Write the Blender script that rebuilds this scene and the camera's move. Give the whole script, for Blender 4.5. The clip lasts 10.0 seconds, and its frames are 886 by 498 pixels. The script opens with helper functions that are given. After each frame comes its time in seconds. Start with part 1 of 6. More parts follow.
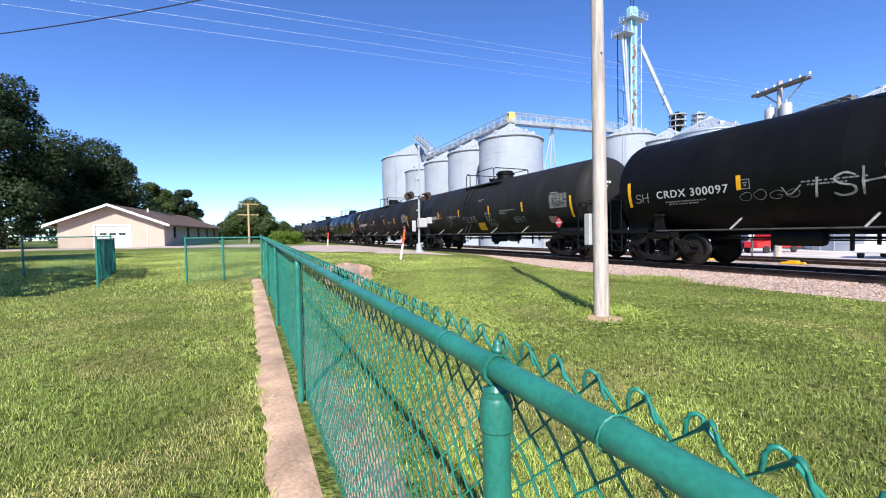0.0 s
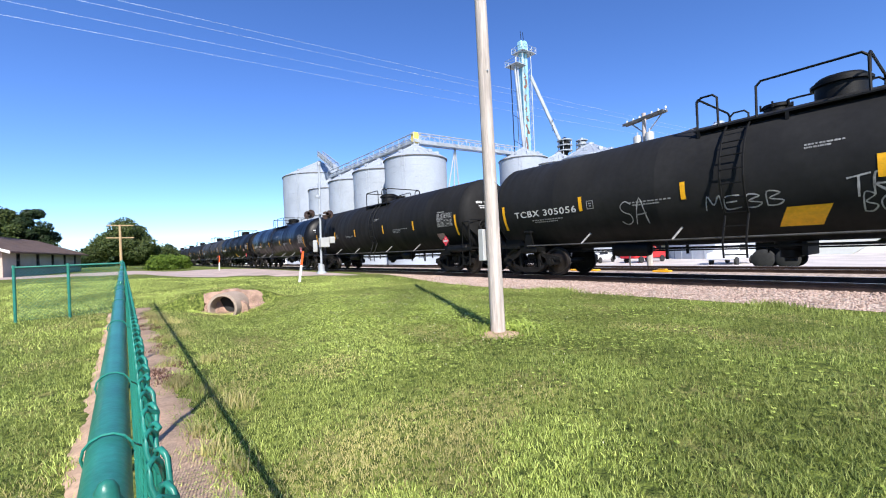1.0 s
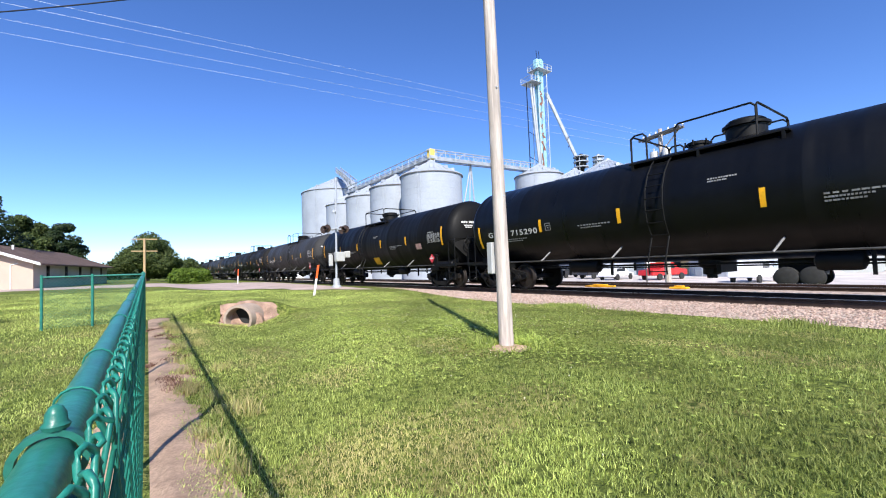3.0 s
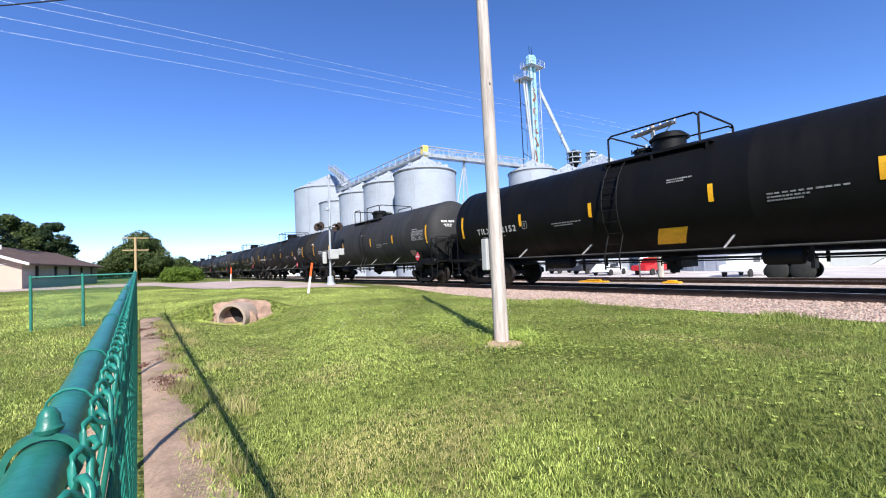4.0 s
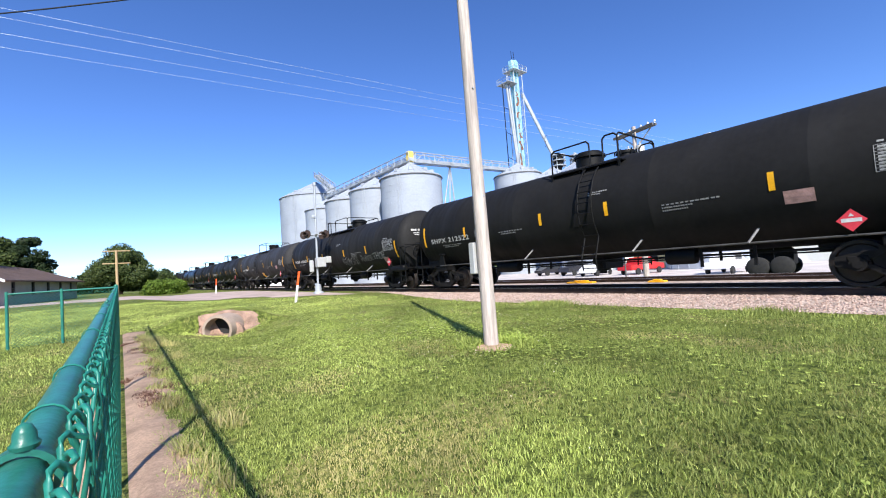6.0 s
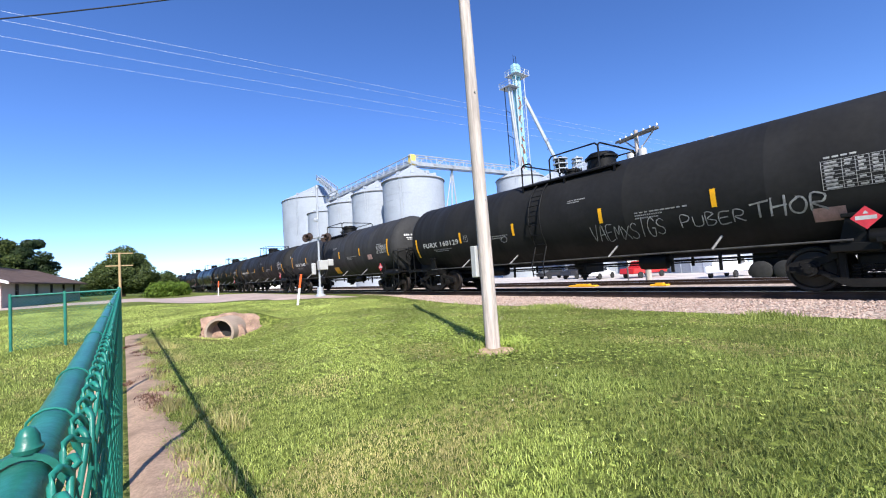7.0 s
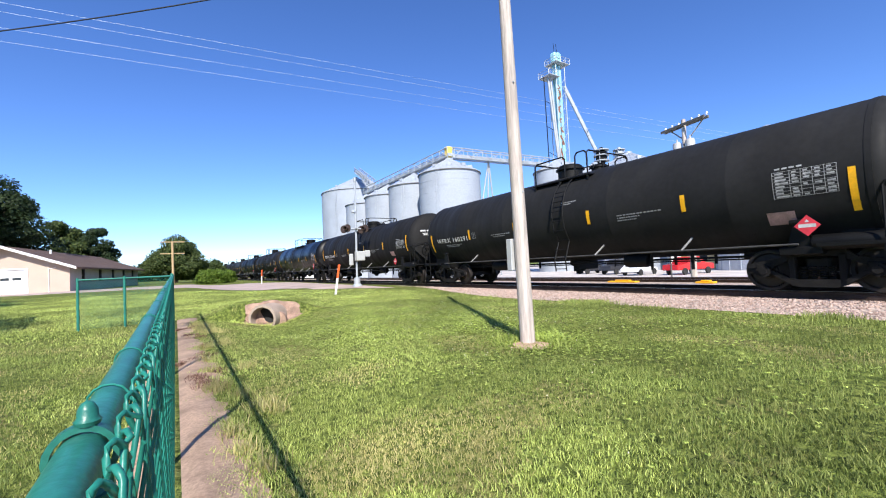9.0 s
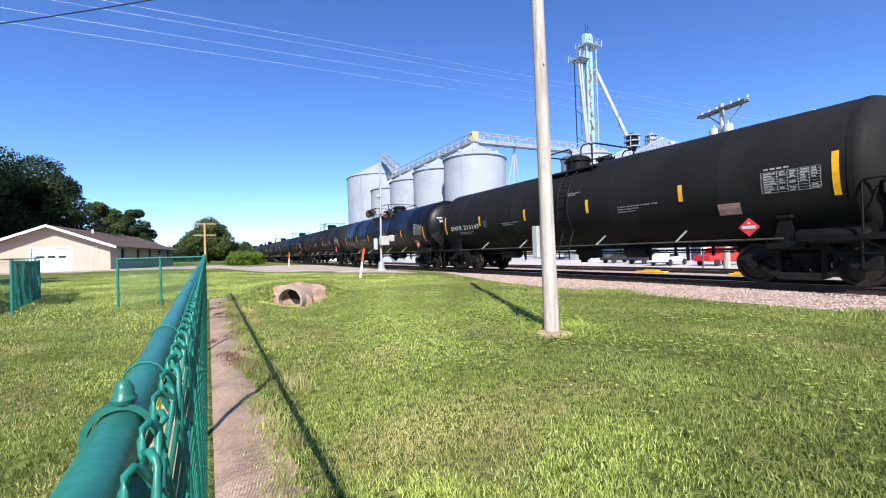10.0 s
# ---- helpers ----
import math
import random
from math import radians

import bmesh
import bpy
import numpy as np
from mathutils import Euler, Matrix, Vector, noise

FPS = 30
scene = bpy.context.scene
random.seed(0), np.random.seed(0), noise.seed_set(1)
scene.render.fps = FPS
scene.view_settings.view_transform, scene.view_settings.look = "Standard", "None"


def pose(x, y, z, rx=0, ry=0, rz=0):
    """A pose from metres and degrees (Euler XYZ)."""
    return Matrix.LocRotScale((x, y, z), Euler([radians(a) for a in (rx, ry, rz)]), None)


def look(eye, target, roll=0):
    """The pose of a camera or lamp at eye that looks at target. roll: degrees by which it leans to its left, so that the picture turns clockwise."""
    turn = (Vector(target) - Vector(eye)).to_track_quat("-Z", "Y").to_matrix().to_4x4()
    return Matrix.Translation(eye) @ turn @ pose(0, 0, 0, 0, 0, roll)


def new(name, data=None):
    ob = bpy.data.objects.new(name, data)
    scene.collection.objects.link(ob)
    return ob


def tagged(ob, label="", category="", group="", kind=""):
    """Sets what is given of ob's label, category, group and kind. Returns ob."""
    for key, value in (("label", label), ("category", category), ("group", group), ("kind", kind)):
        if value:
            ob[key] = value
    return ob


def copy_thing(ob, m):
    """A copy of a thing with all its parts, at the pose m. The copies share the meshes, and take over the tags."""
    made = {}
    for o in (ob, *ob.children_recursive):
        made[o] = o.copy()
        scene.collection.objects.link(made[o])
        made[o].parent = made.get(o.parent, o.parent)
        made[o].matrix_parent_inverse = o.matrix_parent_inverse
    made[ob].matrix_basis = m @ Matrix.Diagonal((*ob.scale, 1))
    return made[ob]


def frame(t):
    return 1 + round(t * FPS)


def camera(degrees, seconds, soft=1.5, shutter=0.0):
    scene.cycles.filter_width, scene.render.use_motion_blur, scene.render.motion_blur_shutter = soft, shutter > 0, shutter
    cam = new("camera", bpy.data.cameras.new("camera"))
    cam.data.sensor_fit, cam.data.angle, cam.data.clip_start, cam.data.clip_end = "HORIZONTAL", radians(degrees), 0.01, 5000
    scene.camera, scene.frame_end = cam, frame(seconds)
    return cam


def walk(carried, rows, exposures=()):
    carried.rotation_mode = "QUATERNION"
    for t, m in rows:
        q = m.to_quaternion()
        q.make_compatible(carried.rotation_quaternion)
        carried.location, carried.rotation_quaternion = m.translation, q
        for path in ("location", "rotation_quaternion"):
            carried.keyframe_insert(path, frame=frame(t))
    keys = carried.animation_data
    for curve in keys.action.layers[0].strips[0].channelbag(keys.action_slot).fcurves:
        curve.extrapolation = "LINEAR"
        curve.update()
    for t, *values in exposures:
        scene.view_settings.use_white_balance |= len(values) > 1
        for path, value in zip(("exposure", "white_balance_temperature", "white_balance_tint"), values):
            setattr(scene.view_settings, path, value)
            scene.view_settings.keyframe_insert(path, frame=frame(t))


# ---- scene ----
cam = camera(93.6, 10.0, soft=1.1)
PATH = [
    (0, (-0.35, -0.021, 1.447), (0.497, 1.789, 1.376), -0.9),
    (0.5, (-0.14, 0.076, 1.439), (0.882, 1.796, 1.439), -0.7),
    (1, (0.038, 0.151, 1.435), (1.256, 1.737, 1.44), -2.4),
    (1.5, (0.078, 0.035, 1.399), (1.344, 1.584, 1.427), -2.9),
    (2, (0.088, 0.062, 1.387), (1.243, 1.692, 1.483), -1.5),
    (2.5, (0.091, 0.043, 1.385), (1.243, 1.675, 1.476), -1.8),
    (4, (0.088, 0.055, 1.383), (1.269, 1.667, 1.45), -2.4),
    (4.5, (0.09, 0.039, 1.384), (1.291, 1.637, 1.456), -2.9),
    (5, (0.091, 0.049, 1.379), (1.31, 1.632, 1.455), -3.5),
    (5.5, (0.091, 0.049, 1.379), (1.32, 1.626, 1.46), -3.9),
    (7, (0.091, 0.042, 1.383), (1.312, 1.623, 1.486), -3.8),
    (7.5, (0.091, 0.045, 1.381), (1.303, 1.632, 1.494), -3.7),
    (8, (0.09, 0.043, 1.383), (1.276, 1.65, 1.495), -3.6),
    (8.5, (0.094, 0.044, 1.38), (1.234, 1.684, 1.482), -3.3),
    (9, (0.094, 0.05, 1.381), (1.176, 1.73, 1.458), -2.8),
    (9.5, (0.093, 0.076, 1.379), (1.118, 1.793, 1.423), -2.2),
    (10, (0.093, 0.079, 1.38), (1.077, 1.82, 1.394), -1.7),
]
walk(cam, [(t, look(eye, target, roll)) for t, eye, target, roll in PATH], [(0, 0.73), (10, 0.73)])

# ---- world, sun, exposure ----
SUN_AZ = radians(207)          # clockwise from +y
SUN_EL = radians(38)
world = bpy.data.worlds.new("sky")
scene.world = world
world.use_nodes = True
wn = world.node_tree.nodes
sky = wn.new("ShaderNodeTexSky")
sky.sky_type = "NISHITA"
sky.sun_disc = False
sky.sun_elevation = SUN_EL
sky.sun_rotation = SUN_AZ
sky.altitude = 300
sky.air_density = 0.72
sky.dust_density = 0.15
sky.ozone_density = 5.0
wn["Background"].inputs["Strength"].default_value = 0.147
vivid = wn.new("ShaderNodeHueSaturation")
vivid.inputs["Hue"].default_value = 0.510
vivid.inputs["Saturation"].default_value = 1.13
world.node_tree.links.new(sky.outputs[0], vivid.inputs["Color"])
world.node_tree.links.new(vivid.outputs[0], wn["Background"].inputs[0])
sun_data = bpy.data.lights.new("sun", "SUN")
sun_data.energy = 4.7
sun_data.angle = radians(0.53)
sun_data.color = (1.0, 0.95, 0.88)
sun = new("sun", sun_data)
sdir = Vector((math.sin(SUN_AZ) * math.cos(SUN_EL), math.cos(SUN_AZ) * math.cos(SUN_EL), math.sin(SUN_EL)))
sun.matrix_basis = look(sdir * 100, (0, 0, 0))

# ---- materials ----
def mat(name, base, rough=0.7, metal=0.0, var=0.15, scale=6.0, fine=60.0, bump=0.15, other=None, spec=0.5, per=0.0, stretch=None):
    """A material with two scales of variation in colour and a fine relief."""
    m = bpy.data.materials.new(name)
    m.use_nodes = True
    nt = m.node_tree
    n, l = nt.nodes, nt.links
    p = n["Principled BSDF"]
    p.inputs["Roughness"].default_value = rough
    p.inputs["Metallic"].default_value = metal
    p.inputs["Specular IOR Level"].default_value = spec
    tc = n.new("ShaderNodeTexCoord")
    src = tc.outputs["Object"]
    if stretch:
        mp = n.new("ShaderNodeMapping")
        mp.inputs["Scale"].default_value = stretch
        l.new(src, mp.inputs[0])
        src = mp.outputs[0]
    big = n.new("ShaderNodeTexNoise")
    big.inputs["Scale"].default_value = scale
    big.inputs["Detail"].default_value = 5
    small = n.new("ShaderNodeTexNoise")
    small.inputs["Scale"].default_value = fine
    small.inputs["Detail"].default_value = 3
    for t in (big, small):
        l.new(src, t.inputs["Vector"])
    mix = n.new("ShaderNodeMix")
    mix.data_type = "RGBA"
    dark = [c * (1 - var) for c in base[:3]]
    lite = other if other else [min(1, c * (1 + var)) for c in base[:3]]
    mix.inputs[6].default_value = (*dark, 1)
    mix.inputs[7].default_value = (*lite, 1)
    ramp = n.new("ShaderNodeMapRange")
    ramp.inputs[1].default_value, ramp.inputs[2].default_value = 0.35, 0.65
    l.new(big.outputs["Fac"], ramp.inputs[0])
    l.new(ramp.outputs[0], mix.inputs[0])
    hsv = n.new("ShaderNodeHueSaturation")
    l.new(mix.outputs[2], hsv.inputs["Color"])
    val = n.new("ShaderNodeMapRange")
    val.inputs[1].default_value, val.inputs[2].default_value = 0.3, 0.7
    val.inputs[3].default_value, val.inputs[4].default_value = 1 - var * 0.7, 1 + var * 0.7
    l.new(small.outputs["Fac"], val.inputs[0])
    if per:
        oi = n.new("ShaderNodeObjectInfo")
        mul = n.new("ShaderNodeMath")
        mul.operation = "MULTIPLY_ADD"
        mul.inputs[1].default_value, mul.inputs[2].default_value = per, 1 - per / 2
        l.new(oi.outputs["Random"], mul.inputs[0])
        m2 = n.new("ShaderNodeMath")
        m2.operation = "MULTIPLY"
        l.new(mul.outputs[0], m2.inputs[0])
        l.new(val.outputs[0], m2.inputs[1])
        l.new(m2.outputs[0], hsv.inputs["Value"])
    else:
        l.new(val.outputs[0], hsv.inputs["Value"])
    l.new(hsv.outputs[0], p.inputs["Base Color"])
    if bump:
        b = n.new("ShaderNodeBump")
        b.inputs["Strength"].default_value = bump
        b.inputs["Distance"].default_value = 0.01
        l.new(small.outputs["Fac"], b.inputs["Height"])
        l.new(b.outputs[0], p.inputs["Normal"])
    return m


def island_mat(name, a, b, rough=0.6, trans=0.0, patch_scale=0.0):
    """Leaves and blades: each island takes its own mix of two colours."""
    m = bpy.data.materials.new(name)
    m.use_nodes = True
    n, l = m.node_tree.nodes, m.node_tree.links
    p = n["Principled BSDF"]
    p.inputs["Roughness"].default_value = rough
    p.inputs["Specular IOR Level"].default_value = 0.25
    g = n.new("ShaderNodeNewGeometry")
    mix = n.new("ShaderNodeMix")
    mix.data_type = "RGBA"
    mix.inputs[6].default_value, mix.inputs[7].default_value = (*a, 1), (*b, 1)
    l.new(g.outputs["Random Per Island"], mix.inputs[0])
    colour = mix.outputs[2]
    if patch_scale:
        tc = n.new("ShaderNodeTexCoord")
        no = n.new("ShaderNodeTexNoise")
        no.inputs["Scale"].default_value, no.inputs["Detail"].default_value = patch_scale, 4
        l.new(tc.outputs["Object"], no.inputs["Vector"])
        r = n.new("ShaderNodeMapRange")
        r.inputs[1].default_value, r.inputs[2].default_value = 0.36, 0.64
        r.inputs[3].default_value, r.inputs[4].default_value = 0.62, 1.38
        l.new(no.outputs["Fac"], r.inputs[0])
        h = n.new("ShaderNodeHueSaturation")
        l.new(r.outputs[0], h.inputs["Value"])
        l.new(colour, h.inputs["Color"])
        colour = h.outputs[0]
    l.new(colour, p.inputs["Base Color"])
    if trans:
        t = n.new("ShaderNodeBsdfTranslucent")
        l.new(colour, t.inputs[0])
        s = n.new("ShaderNodeMixShader")
        s.inputs[0].default_value = trans
        l.new(p.outputs[0], s.inputs[1])
        l.new(t.outputs[0], s.inputs[2])
        l.new(s.outputs[0], n["Material Output"].inputs[0])
    return m


M_FENCE = mat("green_vinyl", (0.022, 0.175, 0.13), 0.38, var=0.2, scale=8, fine=120, bump=0.08)
M_WIRE = mat("green_wire", (0.018, 0.19, 0.14), 0.4, var=0.2, scale=8, fine=150, bump=0.05)
M_WOOD = mat("weathered_pole_wood", (0.46, 0.40, 0.355), 0.85, var=0.22, scale=3, fine=14, bump=0.5, stretch=(6, 6, 0.4))
M_BALLAST = mat("ballast_gravel", (0.40, 0.32, 0.27), 0.9, var=0.35, scale=9, fine=22, bump=0.9)
M_LOT = mat("pale_crushed_limestone", (0.54, 0.49, 0.455), 0.9, var=0.15, scale=0.4, fine=20, bump=0.4)
M_ROAD = mat("gravel_road", (0.46, 0.355, 0.31), 0.9, var=0.18, scale=0.7, fine=18, bump=0.5)
M_DIRT = mat("bare_dirt", (0.49, 0.33, 0.225), 0.95, var=0.25, scale=3, fine=40, bump=0.6)
M_EARTH = mat("washed_reddish_earth", (0.33, 0.215, 0.16), 0.95, var=0.3, scale=4, fine=40, bump=0.7)
M_TIE = mat("creosote_tie", (0.04, 0.032, 0.027), 0.9, var=0.3, scale=5, fine=30, bump=0.5, per=0.4)
M_RAIL = mat("rusty_rail", (0.05, 0.032, 0.026), 0.6, 0.4, var=0.3, scale=4, fine=60)
M_SHINE = mat("polished_railhead", (0.45, 0.43, 0.41), 0.3, 0.9, var=0.1, scale=4, fine=60, bump=0.03)
M_PIPE = mat("worn_grey_pipe", (0.07, 0.068, 0.066), 0.55, 0.2, var=0.3, scale=3, fine=40, bump=0.1)
M_BRACKET = mat("pale_bracket_paint", (0.20, 0.20, 0.20), 0.7, var=0.25, scale=6, fine=50, bump=0.05)
M_TABLE = mat("grey_white_stencil", (0.33, 0.33, 0.325), 0.7, var=0.25, scale=8, fine=60, bump=0)
M_SHIELD = mat("dull_dark_steel", (0.0105, 0.0103, 0.0103), 0.65, 0.0, var=0.3, scale=2, fine=30, bump=0.1, spec=0.15)
M_STEEL = mat("dirty_black_steel", (0.0032, 0.0032, 0.0032), 0.6, 0.0, var=0.35, scale=3, fine=40, bump=0.2, spec=0.25)
M_TRUCK = mat("dusty_cast_steel", (0.008, 0.0072, 0.0068), 0.75, 0.0, var=0.4, scale=5, fine=40, bump=0.3, spec=0.25)
M_WHEEL = mat("brown_wheel_steel", (0.022, 0.017, 0.015), 0.55, 0.3, var=0.3, scale=6, fine=40)
M_WHITE = mat("white_lettering", (0.52, 0.52, 0.51), 0.6, var=0.15, scale=6, fine=60, bump=0)
M_GREYLETTER = mat("faded_lettering", (0.24, 0.24, 0.24), 0.7, var=0.2, scale=6, fine=60, bump=0)
M_SPRAY = mat("pale_spray_paint", (0.30, 0.30, 0.30), 0.75, var=0.4, scale=5, fine=40, bump=0)
M_YELLOW = mat("yellow_reflective_tape", (0.85, 0.42, 0.01), 0.5, var=0.1, scale=9, fine=60, bump=0)
M_RED = mat("placard_red", (0.62, 0.04, 0.06), 0.5, var=0.1, scale=8, fine=50, bump=0)
M_PINK = mat("faded_stencil_panel", (0.42, 0.25, 0.23), 0.6, var=0.2, scale=8, fine=50, bump=0)
M_GALV = mat("galvanized_sheet", (0.33, 0.365, 0.41), 0.65, 0.0, var=0.06, scale=0.35, fine=4, bump=0.02)
M_GALVNEW = mat("bright_galvanized_sheet", (0.42, 0.46, 0.51), 0.42, 0.4, var=0.08, scale=0.4, fine=6, bump=0.02)
M_GALVST = mat("galvanized_steelwork", (0.38, 0.41, 0.44), 0.55, 0.2, var=0.12, scale=1, fine=20, bump=0.03)
M_BLUEST = mat("faded_blue_paint", (0.30, 0.56, 0.66), 0.6, 0.1, var=0.12, scale=1, fine=12, bump=0.05)
M_RUST = mat("rust_patch", (0.22, 0.09, 0.06), 0.85, var=0.25, scale=2, fine=20)
M_WALL = mat("cream_siding", (0.47, 0.375, 0.305), 0.8, var=0.05, scale=0.6, fine=30, bump=0.1)
# greyer copy of the cream siding: the sunless wall's shade is in the colour
M_SHADEWALL = mat("grey_shaded_siding", (0.42, 0.40, 0.36), 0.8, var=0.07, scale=0.6, fine=30, bump=0.1)
M_TRIM = mat("white_trim_paint", (0.80, 0.80, 0.78), 0.6, var=0.04, scale=1, fine=30, bump=0.03)
M_ROOF = mat("brown_shingles", (0.155, 0.10, 0.075), 0.9, var=0.2, scale=1.2, fine=14, bump=0.4)
M_CONC = mat("concrete", (0.34, 0.265, 0.21), 0.9, var=0.15, scale=2.5, fine=30, bump=0.35)
# near-black that stands in for the shade inside the culvert
M_BORE_SHADE = mat("bore_shade", (0.02, 0.02, 0.02), 0.9, var=0.1)
M_BARK = mat("bark", (0.10, 0.075, 0.055), 0.95, var=0.3, scale=3, fine=12, bump=0.8)
M_GREYMETAL = mat("grey_enclosure_paint", (0.45, 0.455, 0.445), 0.5, 0.1, var=0.06, scale=3, fine=40, bump=0.03)
M_ORANGE = mat("orange_marker", (0.80, 0.12, 0.02), 0.5, var=0.1)
M_CREAMBLD = mat("yellow_building_paint", (0.75, 0.62, 0.30), 0.7, var=0.06, scale=0.6)
M_CARRED = mat("red_vehicle_paint", (0.50, 0.02, 0.02), 0.3, var=0.05)
M_CARWHITE = mat("white_vehicle_paint", (0.75, 0.76, 0.77), 0.3, var=0.03)
M_CARDARK = mat("dark_vehicle_paint", (0.03, 0.03, 0.035), 0.3, var=0.05)
M_TYRE = mat("tyre_rubber", (0.02, 0.02, 0.02), 0.85, var=0.2)
M_GREYWOOD = mat("dark_grey_wood", (0.11, 0.105, 0.10), 0.85, var=0.2, scale=2, fine=14)
M_CABLE = mat("black_cable", (0.015, 0.015, 0.015), 0.6, var=0.1)
M_ALU = mat("bare_aluminium_wire", (0.55, 0.62, 0.72), 0.5, 0.2, var=0.03, bump=0)
M_LEAF = island_mat("tree_leaves", (0.011, 0.024, 0.008), (0.038, 0.062, 0.020), trans=0.15)
M_LEAF3 = island_mat("lighter_tree_leaves", (0.024, 0.046, 0.012), (0.10, 0.13, 0.036), trans=0.2)
M_LEAF2 = island_mat("shrub_leaves", (0.08, 0.14, 0.018), (0.17, 0.25, 0.035), trans=0.25)
M_BLADE = island_mat("grass_blades", (0.17, 0.235, 0.04), (0.70, 0.78, 0.235), trans=0.3, patch_scale=0.45)
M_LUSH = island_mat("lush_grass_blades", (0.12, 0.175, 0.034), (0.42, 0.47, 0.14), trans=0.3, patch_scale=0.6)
M_DRY = island_mat("dry_grass_blades", (0.60, 0.50, 0.24), (0.38, 0.40, 0.12), trans=0.3, patch_scale=0.8)
M_CLOVER = island_mat("clover_leaves", (0.19, 0.28, 0.045), (0.54, 0.62, 0.16), trans=0.3, patch_scale=0.7)
M_DEAD = island_mat("dead_weed_leaves", (0.14, 0.07, 0.05), (0.30, 0.17, 0.12))
M_BLOOM = mat("clover_bloom", (0.72, 0.70, 0.50), 0.8, var=0.1)


def grass_ground():
    """Turf: greens mixed with tan dry patches, fine mottling."""
    m = bpy.data.materials.new("turf")
    m.use_nodes = True
    n, l = m.node_tree.nodes, m.node_tree.links
    p = n["Principled BSDF"]
    p.inputs["Roughness"].default_value = 0.95
    p.inputs["Specular IOR Level"].default_value = 0.1
    tc = n.new("ShaderNodeTexCoord")

    def noi(scale, detail=4):
        t = n.new("ShaderNodeTexNoise")
        t.inputs["Scale"].default_value, t.inputs["Detail"].default_value = scale, detail
        l.new(tc.outputs["Object"], t.inputs["Vector"])
        return t.outputs["Fac"]

    def rng(src, a, b):
        r = n.new("ShaderNodeMapRange")
        r.inputs[1].default_value, r.inputs[2].default_value = a, b
        l.new(src, r.inputs[0])
        return r.outputs[0]

    def mixc(f, a, b):
        k = n.new("ShaderNodeMix")
        k.data_type = "RGBA"
        l.new(f, k.inputs[0])
        for i, c in ((6, a), (7, b)):
            if isinstance(c, tuple):
                k.inputs[i].default_value = (*c, 1)
            else:
                l.new(c, k.inputs[i])
        return k.outputs[2]
    g1 = mixc(rng(noi(0.35), 0.35, 0.65), (0.18, 0.235, 0.045), (0.30, 0.34, 0.085))
    g2 = mixc(rng(noi(2.2), 0.52, 0.75), g1, (0.34, 0.29, 0.12))
    g3 = mixc(rng(noi(14), 0.38, 0.66), (0.07, 0.095, 0.022), g2)
    l.new(g3, p.inputs["Base Color"])
    b = n.new("ShaderNodeBump")
    b.inputs["Strength"].default_value, b.inputs["Distance"].default_value = 0.9, 0.05
    l.new(noi(45, 6), b.inputs["Height"])
    l.new(b.outputs[0], p.inputs["Normal"])
    return m


M_GRASS = grass_ground()

# ---- geometry helpers ----
def obj_from(name, verts, faces, material, parent=None, label="", smooth=False):
    me = bpy.data.meshes.new(name)
    me.from_pydata([tuple(v) for v in verts], [], faces)
    me.materials.append(material)
    if smooth:
        me.polygons.foreach_set("use_smooth", [True] * len(me.polygons))
    ob = new(name, me)
    if parent:
        ob.parent = parent
    if label:
        tagged(ob, label)
    return ob


def part(name, bm, material, parent=None, label="", smooth=None):
    """Links a bmesh as one mesh object, under a thing or a part."""
    me = bpy.data.meshes.new(name)
    bmesh.ops.recalc_face_normals(bm, faces=bm.faces[:])
    bm.to_mesh(me)
    bm.free()
    me.materials.append(material)
    if smooth is not None:
        me.polygons.foreach_set("use_smooth", [True] * len(me.polygons))
        me.set_sharp_from_angle(angle=radians(smooth))
    ob = new(name, me)
    if parent:
        ob.parent = parent
    if label:
        tagged(ob, label)
    return ob


def thing(name, m, label, category, group="", kind=""):
    ob = new(name)
    ob.empty_display_size = 0.2
    ob.matrix_basis = m
    return tagged(ob, label, category, group, kind)


def box(bm, lo, hi, bevel=0.0, m=None):
    """A box between two corners, edges bevelled, turned by m."""
    c = [(a + b) / 2 for a, b in zip(lo, hi)]
    r = bmesh.ops.create_cube(bm, size=1, matrix=Matrix.LocRotScale(c, None, [b - a for a, b in zip(lo, hi)]))
    vs = r["verts"]
    if bevel:
        es = list({e for v in vs for e in v.link_edges})
        g = bmesh.ops.bevel(bm, geom=es, offset=bevel, segments=1, affect="EDGES")
        vs = list({v for f in g["faces"] for v in f.verts} | {v for v in vs if v.is_valid})
    if m:
        bmesh.ops.transform(bm, matrix=m, verts=[v for v in vs if v.is_valid])
    return vs


def rod(bm, a, b, r, seg=8, r2=None, caps=True):
    """A round bar from a to b."""
    a, b = Vector(a), Vector(b)
    d = b - a
    m = Matrix.Translation((a + b) / 2) @ d.to_track_quat("Z", "Y").to_matrix().to_4x4()
    bmesh.ops.create_cone(bm, cap_ends=caps, segments=seg, radius1=r, radius2=r if r2 is None else r2, depth=d.length, matrix=m)


